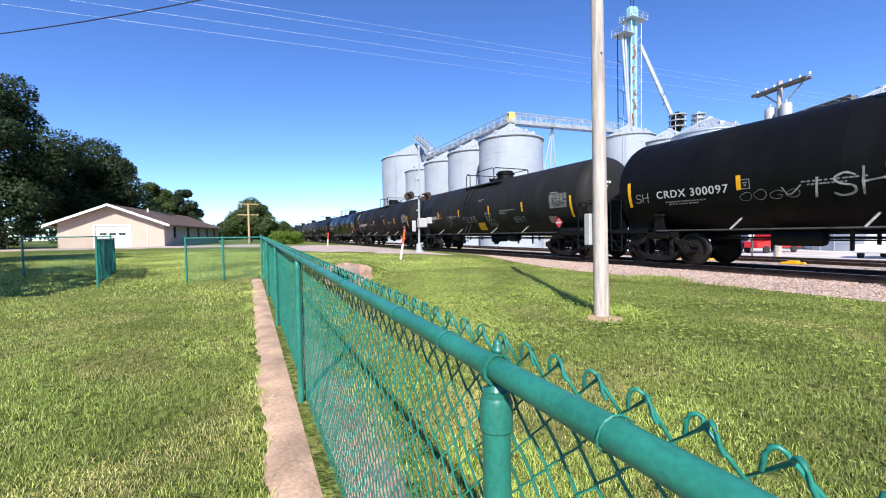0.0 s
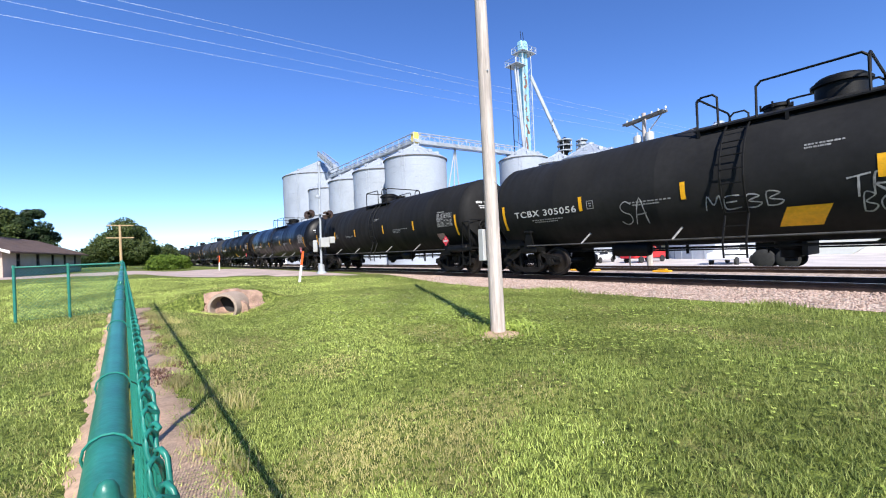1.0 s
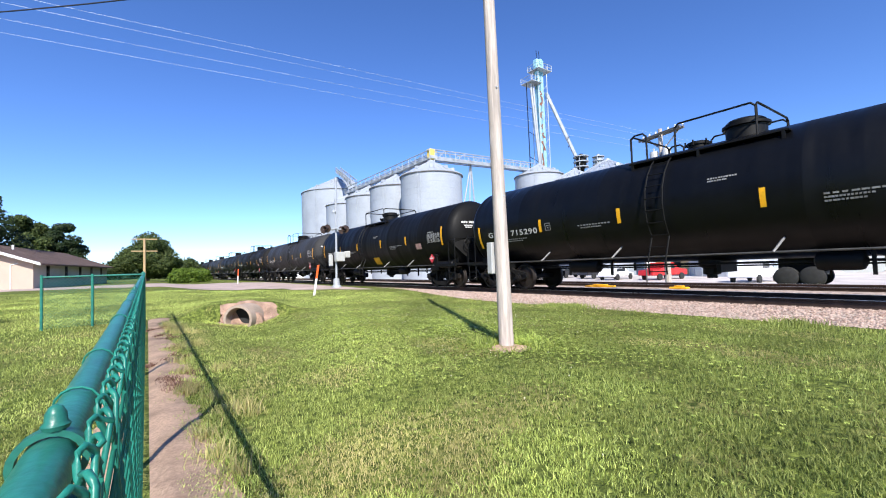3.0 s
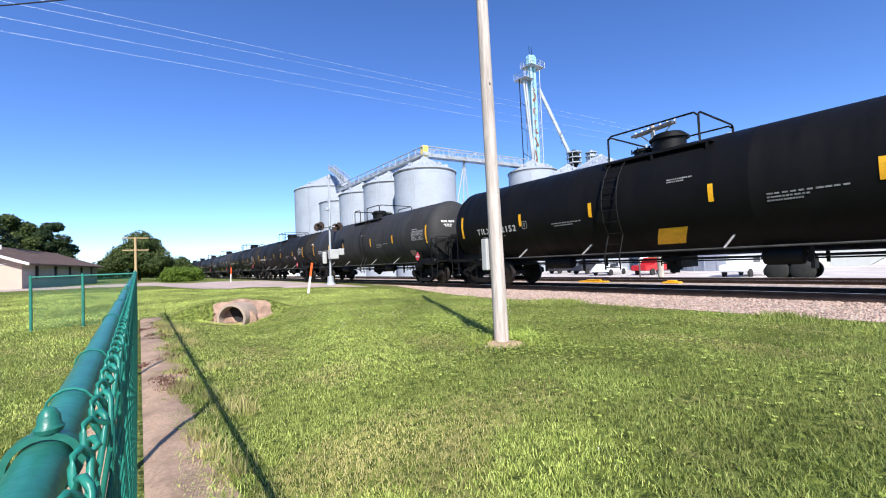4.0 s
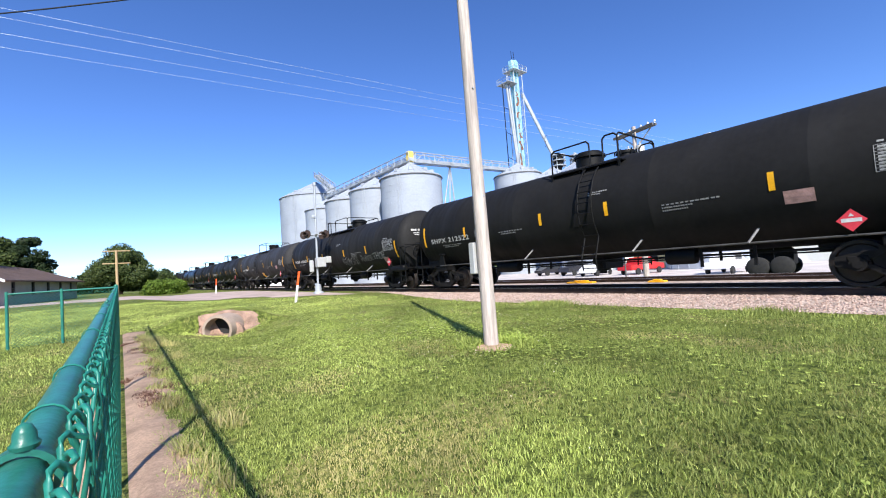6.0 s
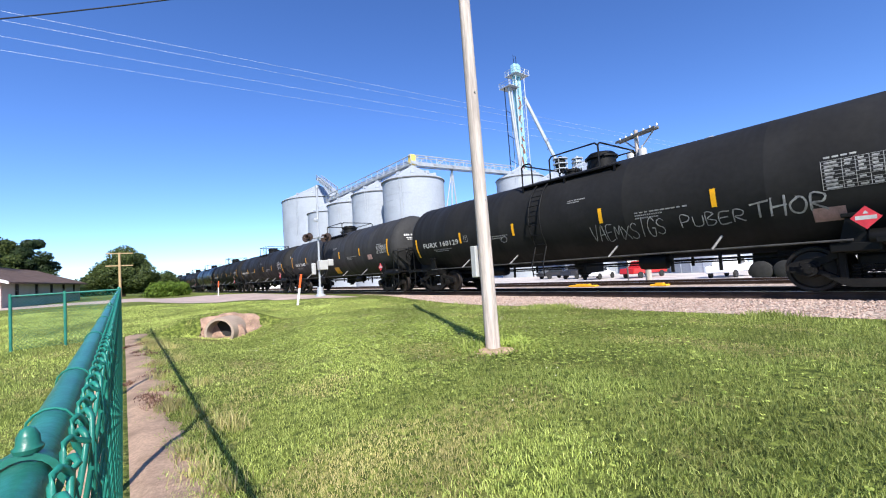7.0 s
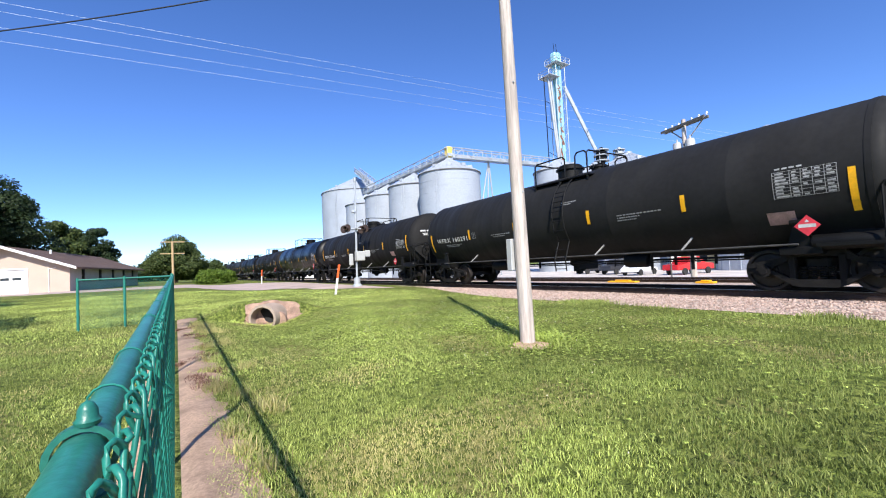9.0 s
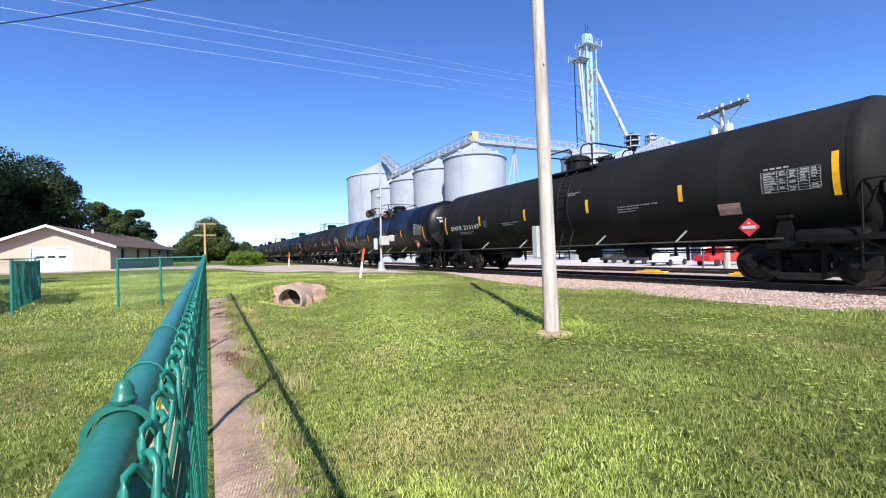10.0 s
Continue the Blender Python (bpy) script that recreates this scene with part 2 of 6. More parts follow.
def pipe(bm, pts, r, seg=6):
    """A bent round bar along points, with mitred joints."""
    pts = [Vector(p) for p in pts]
    rings = []
    for i, p in enumerate(pts):
        a = (p - pts[i - 1]).normalized() if i else (pts[1] - p).normalized()
        b = (pts[i + 1] - p).normalized() if i < len(pts) - 1 else a
        t = (a + b).normalized()
        q = t.to_track_quat("Z", "Y")
        rings.append([bm.verts.new(p + q @ Vector((r * math.cos(2 * math.pi * k / seg), r * math.sin(2 * math.pi * k / seg), 0))) for k in range(seg)])
    for A, B in zip(rings, rings[1:]):
        off = min(range(seg), key=lambda s: sum((A[k].co - B[(k + s) % seg].co).length for k in range(seg)))
        for k in range(seg):
            bm.faces.new((A[k], A[(k + 1) % seg], B[(k + 1 + off) % seg], B[(k + off) % seg]))
    for R in (rings[0], rings[-1]):
        bm.faces.new(R)


def lathe(bm, prof, seg=48, axis="Z", m=None, arc=None):
    """Turns a profile of (radius, height) round an axis."""
    rings = []
    for r, h in prof:
        ring = []
        for k in range(seg):
            a = 2 * math.pi * k / seg
            p = Vector((r * math.cos(a), r * math.sin(a), h))
            if axis == "Y":
                p = Vector((p.x, h, p.y))
            elif axis == "X":
                p = Vector((h, p.x, p.y))
            ring.append(bm.verts.new(m @ p if m else p))
        rings.append(ring)
    for A, B in zip(rings, rings[1:]):
        for k in range(seg):
            bm.faces.new((A[k], A[(k + 1) % seg], B[(k + 1) % seg], B[k]))
    for R in (rings[0], rings[-1]):
        bm.faces.new(R)


def extrude_poly(bm, pts, x0, x1, m=None):
    """A plate: an outline in (y, z) between x0 and x1."""
    A = [bm.verts.new((x0, y, z)) for y, z in pts]
    B = [bm.verts.new((x1, y, z)) for y, z in pts]
    bm.faces.new(A)
    bm.faces.new(B[::-1])
    for k in range(len(pts)):
        bm.faces.new((A[k], B[k], B[(k + 1) % len(pts)], A[(k + 1) % len(pts)]))
    if m:
        bmesh.ops.transform(bm, matrix=m, verts=A + B)


def smoothstep(a, b, x):
    t = np.clip((x - a) / (b - a), 0, 1)
    return t * t * (3 - 2 * t)


# ---- the lie of the land ----
TRACK_X = 12.1
RAIL_Z = 0.45


def land(x, y):
    x, y = np.asarray(x, float), np.asarray(y, float)
    left = 0.017 * np.clip(y, -25, 36)
    bank = 0.17 + 0.0 * y + 0.13 * smoothstep(11, 20, y)
    bank = bank - 0.05 * smoothstep(6, 9.5, x) * (1 - smoothstep(11, 20, y))
    s = smoothstep(0.6, 4.0, x) * (1 - 0.0 * y)
    z = left * (1 - s) + bank * s
    ditch = np.exp(-((x - 2.3) / 1.0) ** 2) * smoothstep(4, 12, y) * (1 - smoothstep(12.98, 13.22, y))
    z = z - 0.26 * ditch
    z = z + 0.36 * np.exp(-((x - 2.35) / 1.35) ** 4) * smoothstep(12.98, 13.22, y) * (1 - smoothstep(13.8, 17.5, y))
    roll = 0.02 * np.sin(x * 1.3 + 0.4 * y) * np.sin(0.9 * y + 0.5) * (1 - smoothstep(8, 9.5, x)) * smoothstep(0.5, 1.5, np.abs(x))
    z = z + roll
    far = smoothstep(14.5, 18, x)
    # the yard beyond the tracks falls away
    return z * (1 - far) + np.interp(x, [18.5, 25, 40], [0.15, -0.15, -0.8]) * far


def zat(x, y):
    return float(land(x, y))


# ---- ground, road, track ----
def build_ground():
    xs = sorted(set([-1500, -700, -300, -150, -90, -60, -45, -35, -28] + [round(v, 2) for v in np.arange(-22, -2, 1.0)] +
                    [round(v, 2) for v in np.arange(-2, 10.6, 0.3)] + [round(v, 2) for v in np.arange(1.0, 3.8, 0.12)] + [10.6, 12, 13.5, 14.5, 15.5, 17, 18.5, 25, 40, 60, 90, 150, 300, 700, 1500]))
    ys = sorted(set([-1500, -700, -300, -120, -60, -40, -30, -25] + [round(v, 2) for v in np.arange(-20, -2, 2.0)] +
                    [round(v, 2) for v in np.arange(-2, 24, 0.4)] + [round(v, 2) for v in np.arange(12.3, 14.4, 0.09)] + [round(v, 2) for v in np.arange(24, 48, 2.0)] + [52, 60, 75, 90, 120, 170, 250, 400, 800, 1600]))
    V, F = [], []
    for y in ys:
        for x in xs:
            V.append((x, y, zat(x, y)))
    w = len(xs)
    for j in range(len(ys) - 1):
        for i in range(w - 1):
            a = j * w + i
            F.append((a, a + 1, a + w + 1, a + w))
    ob = obj_from("ground", V, F, M_GRASS, smooth=True)
    tagged(ob, "mown green lawn with tan dry patches", "ground", kind="structure")


def strip(name, left, right, lift, material, label, category, n=40):
    """A sheet laid on the land between two lines of points."""
    def along(pts, k):
        d = [0]
        for a, b in zip(pts, pts[1:]):
            d.append(d[-1] + math.dist(a, b))
        q = d[-1] * k
        for i in range(len(pts) - 1):
            if q <= d[i + 1] + 1e-9:
                f = (q - d[i]) / max(1e-9, d[i + 1] - d[i])
                return [a + (b - a) * f for a, b in zip(pts[i], pts[i + 1])]
    V, F, m = [], [], 6
    for i in range(n + 1):
        a, b = along(left, i / n), along(right, i / n)
        for j in range(m + 1):
            f = j / m
            x, y = a[0] + (b[0] - a[0]) * f, a[1] + (b[1] - a[1]) * f
            edge = -0.05 if j in (0, m) else 0.0
            x += 0.06 * math.sin(i * 2.1 + j) * (j in (0, m))
            V.append((x, y, zat(x, y) + lift + edge))
    for i in range(n):
        for j in range(m):
            a = i * (m + 1) + j
            F.append((a, a + 1, a + m + 2, a + m + 1))
    ob = obj_from(name, V, F, material, smooth=True)
    return tagged(ob, label, category, kind="structure")


build_ground()
strip("road", [(-60, 47), (-12, 45), (-3, 42), (3, 34), (7.5, 25), (9.9, 19.5)], [(-60, 55), (-10, 53), (1, 56), (6, 57), (9, 55), (10.6, 50)], 0.045,
      M_ROAD, "pale gravel road leading to the rail crossing", "road", 60)
strip("gravel_lot", [(17.5, -60), (17.5, 200)], [(150, -60), (150, 200)], 0.04, M_LOT, "pale crushed limestone yard behind the tracks", "gravel", 50)


def jagged_sheet(name, xa, xb, y0, y1, step, lift, material, label, category, wob=0.12, outer=0):
    V, F = [], []
    n = int((y1 - y0) / step)
    for i in range(n + 1):
        y = y0 + i * step
        for k, x in enumerate((xa, (xa * 2 + xb) / 3, (xa + 2 * xb) / 3, xb)):
            q = x + ((noise.noise(Vector((y * 1.1, k * 9.1, 3))) + 0.6 * noise.noise(Vector((y * 6.0, k * 5.3, 8)))) * wob if k == outer else 0)
            V.append((q, y, zat(q, y) + (lift if k in (1, 2) else -0.02)))
    for i in range(n):
        for k in range(3):
            a = i * 4 + k
            F.append((a, a + 1, a + 5, a + 4))
    ob = obj_from(name, V, F, material, smooth=True)
    return tagged(ob, label, category, kind="structure")


jagged_sheet("dirt_strip_1", -0.36, 0.04, -3, 13.2, 0.06, 0.022, M_DIRT, "bare trimmed dirt strip under the fence", "dirt", 0.13)
jagged_sheet("dirt_strip_2", 0.02, 0.55, -3, 13.6, 0.06, 0.026, M_DIRT, "bare pinkish dirt strip beside the chain-link fence", "dirt", 0.34, 3)


def build_bed(x, name, y0, y1):
    """Ballast shoulder with its loose stones, ties, two rails."""
    V, F = [], []
    prof = [(-2.45, -0.06), (-1.9, 0.06), (-1.35, 0.155), (1.35, 0.155), (1.9, 0.06), (2.45, -0.06)]
    ys = [y0] + [v for v in np.arange(-12, 40, 0.5)] + [60, 90, 140, y1]
    for y in ys:
        for i, (dx, dz) in enumerate(prof):
            wob = noise.noise(Vector((x + dx, y * 0.9, 1.3)))
            V.append((x + dx + 0.2 * wob * (i in (0, 1, 4, 5)), y, 0.13 + dz + 0.03 * wob * (i not in (2, 3))))
    for j in range(len(ys) - 1):
        for i in range(len(prof) - 1):
            a = j * len(prof) + i
            F.append((a, a + 1, a + len(prof) + 1, a + len(prof)))
    bed = obj_from(name, V, F, M_BALLAST, smooth=True)
    return tagged(bed, "pinkish crushed-stone ballast shoulder along the track", "ballast", kind="structure")


def rail_mesh(y0, y1):
    bm = bmesh.new()
    prof = [(-0.07, -0.172), (0.07, -0.172), (0.07, -0.16), (0.012, -0.14), (0.012, -0.045), (0.037, -0.035), (0.037, -0.008), (0.03, 0),
            (-0.03, 0), (-0.037, -0.008), (-0.037, -0.035), (-0.012, -0.045), (-0.012, -0.14), (-0.07, -0.16)]
    A = [bm.verts.new((x, y0, z)) for x, z in prof]
    B = [bm.verts.new((x, y1, z)) for x, z in prof]
    for k in range(len(prof)):
        bm.faces.new((A[k], A[(k + 1) % len(prof)], B[(k + 1) % len(prof)], B[k]))
    bm.faces.new(A)
    bm.faces.new(B)
    return bm


bed1 = build_bed(TRACK_X, "ballast_1", -150, 420)
bed2 = build_bed(TRACK_X + 4.9, "ballast_2", -150, 420)
for cx, zt, tag in ((TRACK_X, RAIL_Z, "main"), (TRACK_X + 4.9, RAIL_Z - 0.05, "siding")):
    tr = thing("railway_track", pose(cx, 0, zt), "%s track of rusty steel rails on dark ties" % tag, "railway track")
    for sx in (-0.7525, 0.7525):
        r = part("rail", rail_mesh(-150, 420), M_RAIL, tr)
        r.location.x = sx
        bm = bmesh.new()
        box(bm, (-0.028, -150, 0.0), (0.028, 420, 0.003))
        h = part("rail_head", bm, M_SHINE, tr, "worn bright running surface")
        h.location.x = sx
    bm = bmesh.new()
    box(bm, (-1.3, -0.115, -0.34), (1.3, 0.115, -0.165), 0.012)
    tie0 = part("tie", bm, M_TIE, tr)
    tie0.location.y = -6.0
    bm = bmesh.new()
    box(bm, (-0.17, -0.09, -0.172), (0.17, 0.09, -0.158))
    for a, b in ((-0.1, -0.05), (0.1, 0.05)):
        rod(bm, (a, b, -0.16), (a, b, -0.135), 0.014, 6)
    plate0 = part("tie_plate", bm, M_RAIL, tr)
    plate0.location = (-0.7525, -6.0, 0)
    plate1 = plate0.copy()
    scene.collection.objects.link(plate1)
    plate1.location = (0.7525, -6.0, 0)
    for i in range(1, 110):
        for o in (tie0, plate0, plate1):
            c = o.copy()
            scene.collection.objects.link(c)
            c.location = (random.uniform(-0.03, 0.03) if o is tie0 else o.location.x, -6.0 + i * 0.53, 0)


# ---- tank cars ----
PITCH, SPEED, FIRST = 17.613, 16.745, 2.13
R_T, Z_T, HALF = 1.5, 2.35, 7.74


def tank_mat(name, base, rough, spec):
    m = mat(name, base, rough, 0.0, var=0.14, scale=0.9, fine=9, bump=0.03, spec=spec)
    n, l = m.node_tree.nodes, m.node_tree.links
    p = n["Principled BSDF"]
    # long soft streaks of grime running down the shell
    tc = n.new("ShaderNodeTexCoord")
    mp = n.new("ShaderNodeMapping")
    mp.inputs["Scale"].default_value = (0.25, 2.6, 0.25)
    l.new(tc.outputs["Object"], mp.inputs[0])
    t = n.new("ShaderNodeTexNoise")
    t.inputs["Scale"].default_value, t.inputs["Detail"].default_value = 1.6, 6
    l.new(mp.outputs[0], t.inputs["Vector"])
    r = n.new("ShaderNodeMapRange")
    r.inputs[1].default_value, r.inputs[2].default_value = 0.3, 0.75
    r.inputs[3].default_value, r.inputs[4].default_value = rough - 0.1, rough + 0.18
    l.new(t.outputs["Fac"], r.inputs[0])
    l.new(r.outputs[0], p.inputs["Roughness"])
    return m


TANKS = {"black": tank_mat("black_tank_paint", (0.006, 0.006, 0.0064), 0.5, 0.12), "matte": tank_mat("sooty_tank_paint", (0.0155, 0.0153, 0.0155), 0.62, 0.1),
         "grey": tank_mat("dark_grey_tank_paint", (0.036, 0.036, 0.037), 0.58, 0.12), "charcoal": tank_mat("charcoal_tank_paint", (0.0195, 0.0194, 0.0196), 0.58, 0.1),
         "gloss": tank_mat("glossy_black_tank_paint", (0.004, 0.0044, 0.0055), 0.36, 0.22)}


def skin(y, z, out=0.0, side=-1):
    """A point on the shell's side, at height z."""
    dz = z - Z_T
    return Vector((side * (math.sqrt(max(0.01, R_T * R_T - dz * dz)) + out), y, z))


def patch(bm, y0, y1, z0, z1, out=0.006, side=-1, n=4):
    """A thin sheet that follows the shell."""
    rows = []
    for i in range(n + 1):
        z = z0 + (z1 - z0) * i / n
        rows.append([bm.verts.new(skin(y, z, out, side)) for y in (y0, y1)])
    for a, b in zip(rows, rows[1:]):
        bm.faces.new((a[0], a[1], b[1], b[0]))


def build_truck(parent, y):
    bm = bmesh.new()
    box(bm, (-1.0, -0.2, 0.42), (1.0, 0.2, 0.72), 0.04)
    rod(bm, (0, 0, 0.7), (0, 0, 0.86), 0.22, 16)
    tk = part("truck", bm, M_TRUCK, parent, smooth=30)
    tk.location.y = y
    for sx in (-1, 1):
        bm = bmesh.new()
        x0, x1 = (-1.08, -0.94) if sx < 0 else (0.94, 1.08)
        # upper and lower chords, columns and pedestals leave the windows open
        extrude_poly(bm, [(-1.22, 0.42), (-1.22, 0.60), (-0.98, 0.66), (-0.62, 0.72), (-0.40, 0.90), (0.40, 0.90), (0.62, 0.72), (0.98, 0.66), (1.22, 0.60), (1.22, 0.42),
                          (1.02, 0.36), (0.86, 0.50), (0.60, 0.60), (0.36, 0.74), (-0.36, 0.74), (-0.60, 0.60), (-0.86, 0.50), (-1.02, 0.36)], x0, x1)
        extrude_poly(bm, [(-0.92, 0.47), (-0.70, 0.44), (-0.40, 0.27), (0.40, 0.27), (0.70, 0.44), (0.92, 0.47), (0.70, 0.34), (0.42, 0.15), (0.28, 0.11), (-0.28, 0.11), (-0.42, 0.15), (-0.70, 0.34)], x0 - 0.015, x1 + 0.015)
        for a, b in ((-0.46, -0.34), (0.34, 0.46)):
            box(bm, (x0 - 0.02, a, 0.25), (x1 + 0.02, b, 0.78), 0.02)
        part("sideframe", bm, M_TRUCK, tk, smooth=25)
        bm = bmesh.new()
        for yy in (-0.23, -0.08, 0.08, 0.23):
            n = 5
            for k in range(n):
                lathe(bm, [(0.05, 0.28 + k * 0.055), (0.066, 0.295 + k * 0.055), (0.066, 0.305 + k * 0.055), (0.05, 0.32 + k * 0.055)], 8, "Z", Matrix.Translation((sx * 1.0, yy, 0)))
        tagged(part("spring_nest", bm, M_TRUCK, tk), kind="stuff")
        for yy in (-0.89, 0.89):
            bm = bmesh.new()
            rod(bm, (sx * 0.99, yy, 0.457), (sx * 1.17, yy, 0.457), 0.13, 14)
            rod(bm, (sx * 1.17, yy, 0.457), (sx * 1.20, yy, 0.457), 0.085, 6)
            box(bm, (sx * 1.0 - 0.09, yy - 0.16, 0.5), (sx * 1.0 + 0.09, yy + 0.16, 0.62), 0.02)
            part("bearing_box", bm, M_TRUCK, tk, smooth=30)
    for yy in (-0.89, 0.89):
        bm = bmesh.new()
        rod(bm, (-1.0, 0, 0), (1.0, 0, 0), 0.085, 12)
        for sx in (-1, 1):
            tread = 0.457
            lathe(bm, [(0.085, sx * 0.80), (0.15, sx * 0.815), (0.17, sx * 0.79), (0.36, sx * 0.775), (0.385, sx * 0.82), (tread - 0.008, sx * 0.825), (tread, sx * 0.80), (tread + 0.004, sx * 0.72), (tread + 0.025, sx * 0.70), (tread + 0.022, sx * 0.685), (0.385, sx * 0.69), (0.36, sx * 0.73), (0.17, sx * 0.72), (0.085, sx * 0.70)], 28, "X")
            for k in range(2):
                a = math.pi * k + 0.4
                rod(bm, (sx * 0.78, 0.27 * math.cos(a), 0.27 * math.sin(a)), (sx * 0.79, 0.27 * math.cos(a), 0.27 * math.sin(a)), 0.03, 8)
        w = part("wheelset", bm, M_WHEEL, tk, "axle with two brown-rimmed steel wheels", smooth=30)
        w.location = (0, yy, 0.457)
    return tk


def build_car(ladder_y, deck, housing_y, hatch_y, guards, tape, placard, table_z, panel_at, half=HALF):
    """ladder_y: centre of the side ladder; deck: its ends; guards: spans of the guard loops; tape: inner, middle and end stripe distances, then heights."""
    t_in, t_mid, t_end, tz0, tz1, te0, te1 = tape
    car = thing("tank_car", pose(0, 0, 0), "black railway tank car with yellow stripes", "tank car", "tank cars of the train")
    bm = bmesh.new()
    prof = []
    for k in range(13):
        a = math.pi / 2 * k / 12
        prof.append((max(0.02, R_T * math.sin(a) ** 0.80), -half - 0.58 * math.cos(a)))
    for y in (-5.4, -2.3, 2.3, 5.4):
        prof += [(R_T, y - 0.03), (R_T + 0.0025, y - 0.015), (R_T + 0.0025, y + 0.015), (R_T, y + 0.03)]
    prof += [(r, -h) for r, h in prof[:13][::-1]]
    lathe(bm, prof, 72, "Y", Matrix.Translation((0, 0, Z_T)))
    part("tank", bm, TANKS["black"], car, smooth=16)
    # jacket bands where shell meets heads
    for y in (-half + 0.02, half - 0.02):
        bm = bmesh.new()
        lathe(bm, [(R_T - 0.02, y - 0.05), (R_T + 0.008, y - 0.05), (R_T + 0.008, y + 0.05), (R_T - 0.02, y + 0.05)], 72, "Y", Matrix.Translation((0, 0, Z_T)))
        part("jacket_band", bm, TANKS["black"], car, smooth=30)
    for side in (-1, 1):
        for y, z0, z1 in ((-t_end, te0, te1), (-t_mid, tz0, tz1), (-t_in, tz0, tz1), (t_in, tz0, tz1), (t_mid, tz0, tz1), (t_end, te0, te1)):
            bm = bmesh.new()
            patch(bm, y - 0.055, y + 0.055, z0, z1, 0.012, side)
            part("reflective_stripe", bm, M_YELLOW, car, "yellow reflective tape")
        # long low safety pipe on slanted brackets
        bm = bmesh.new()
        rod(bm, (side * 1.38, -6.6, 1.0), (side * 1.38, 6.6, 1.0), 0.022, 8)
        part("running_rail", bm, M_PIPE, car, "worn grey safety pipe")
        for y in (-4.4, -1.85, 1.85, 4.4):
            bm = bmesh.new()
            b = skin(y, 1.30, 0.01, side)
            pipe(bm, [b, Vector((side * 1.40, y + 0.12, 1.0))], 0.028, 5)
            part("rail_bracket", bm, M_BRACKET, car)
        # saddle over each bolster
        for y in (-6.6, 6.6):
            bm = bmesh.new()
            extrude_poly(bm, [(y - 0.22, 0.9), (y + 0.22, 0.9), (y + 0.09, 1.45), (y - 0.09, 1.45)], side * 1.24, side * 1.30)
            box(bm, (side * 1.24 - 0.1, y - 0.15, 1.42), (side * 1.24 + 0.1, y + 0.15, 1.50), 0.015)
            part("saddle", bm, M_STEEL, car)
        # ladder with side rails
        prof2 = [skin(0, z, 0.13, side) for z in (1.1, 1.5, 1.9, 2.3, 2.7, 3.1, 3.4, 3.62)]
        prof2 = [Vector((side * 1.56, 0, 0.55)), Vector((side * 1.6, 0, 0.9))] + prof2[1:]
        for dy in (ladder_y - 0.22, ladder_y + 0.22):
            bm = bmesh.new()
            pipe(bm, [p + Vector((0, dy, 0)) for p in prof2], 0.022, 6)
            part("ladder_rail", bm, M_STEEL, car)
        for k in range(10):
            z = 0.62 + k * 0.31
            x = side * (abs(skin(0, max(1.35, z), 0.13).x) if z > 1.3 else 1.58)
            bm = bmesh.new()
            rod(bm, (x, ladder_y - 0.22, z), (x, ladder_y + 0.22, z), 0.014, 6)
            part("rung", bm, M_STEEL, car)
    # top deck, manway, valve housing, guard loops
    T = Z_T + R_T
    D = T - 0.30
    for dx in (-0.92, 0.92):
        bm = bmesh.new()
        box(bm, (dx - 0.17, deck[0], D), (dx + 0.17, deck[1], D + 0.035))
        for k in range(int((deck[1] - deck[0]) / 0.12)):
            y = deck[0] + 0.06 + k * 0.12
            box(bm, (dx - 0.16, y - 0.012, D + 0.035), (dx + 0.16, y + 0.012, D + 0.048))
        part("deck", bm, M_STEEL, car)
        for y in (deck[0] + 0.1, (deck[0] + deck[1]) / 2, deck[1] - 0.1):
            bm = bmesh.new()
            box(bm, (dx * 1.15 - 0.03, y - 0.03, D - 0.42), (dx * 1.15 + 0.03, y + 0.03, D + 0.01))
            part("deck_bracket", bm, M_STEEL, car)
    bm = bmesh.new()
    lathe(bm, [(0.02, T + 0.44), (0.36, T + 0.42), (0.42, T + 0.37), (0.42, T + 0.30), (0.50, T + 0.30), (0.50, T + 0.24), (0.43, T + 0.23), (0.43, T - 0.1)], 24, "Z", Matrix.Translation((0, housing_y, 0)))
    part("valve_housing", bm, M_STEEL, car, smooth=35)
    bm = bmesh.new()
    lathe(bm, [(0.02, T + 0.17), (0.25, T + 0.16), (0.28, T + 0.13), (0.28, T + 0.08), (0.24, T + 0.08), (0.24, T - 0.1)], 20, "Z", Matrix.Translation((0, hatch_y, 0)))
    hatch = part("manway", bm, M_STEEL, car, smooth=35)
    for k in range(6):
        a = k * math.pi / 3
        bm = bmesh.new()
        rod(bm, (0.3 * math.cos(a), hatch_y + 0.3 * math.sin(a), T + 0.05), (0.3 * math.cos(a), hatch_y + 0.3 * math.sin(a), T + 0.19), 0.022, 6)
        part("eye_bolt", bm, M_STEEL, hatch)
    for y0, y1 in guards:
        for sx in (-1.06, 1.06):
            bm = bmesh.new()
            pipe(bm, [(sx, y0, D), (sx, y0 + 0.01, D + 0.7), (sx, y0 + 0.1, D + 0.79), (sx, y1 - 0.1, D + 0.79), (sx, y1 - 0.01, D + 0.7), (sx, y1, D)], 0.026, 6)
            part("guard_rail", bm, M_STEEL, car)
    for y in (guards[0][0], guards[-1][1]):
        bm = bmesh.new()
        pipe(bm, [(-1.06, y, D + 0.4), (-1.06, y, D + 0.72), (-0.96, y, D + 0.79), (0.96, y, D + 0.79), (1.06, y, D + 0.72), (1.06, y, D + 0.4)], 0.026, 6)
        part("guard_rail", bm, M_STEEL, car)
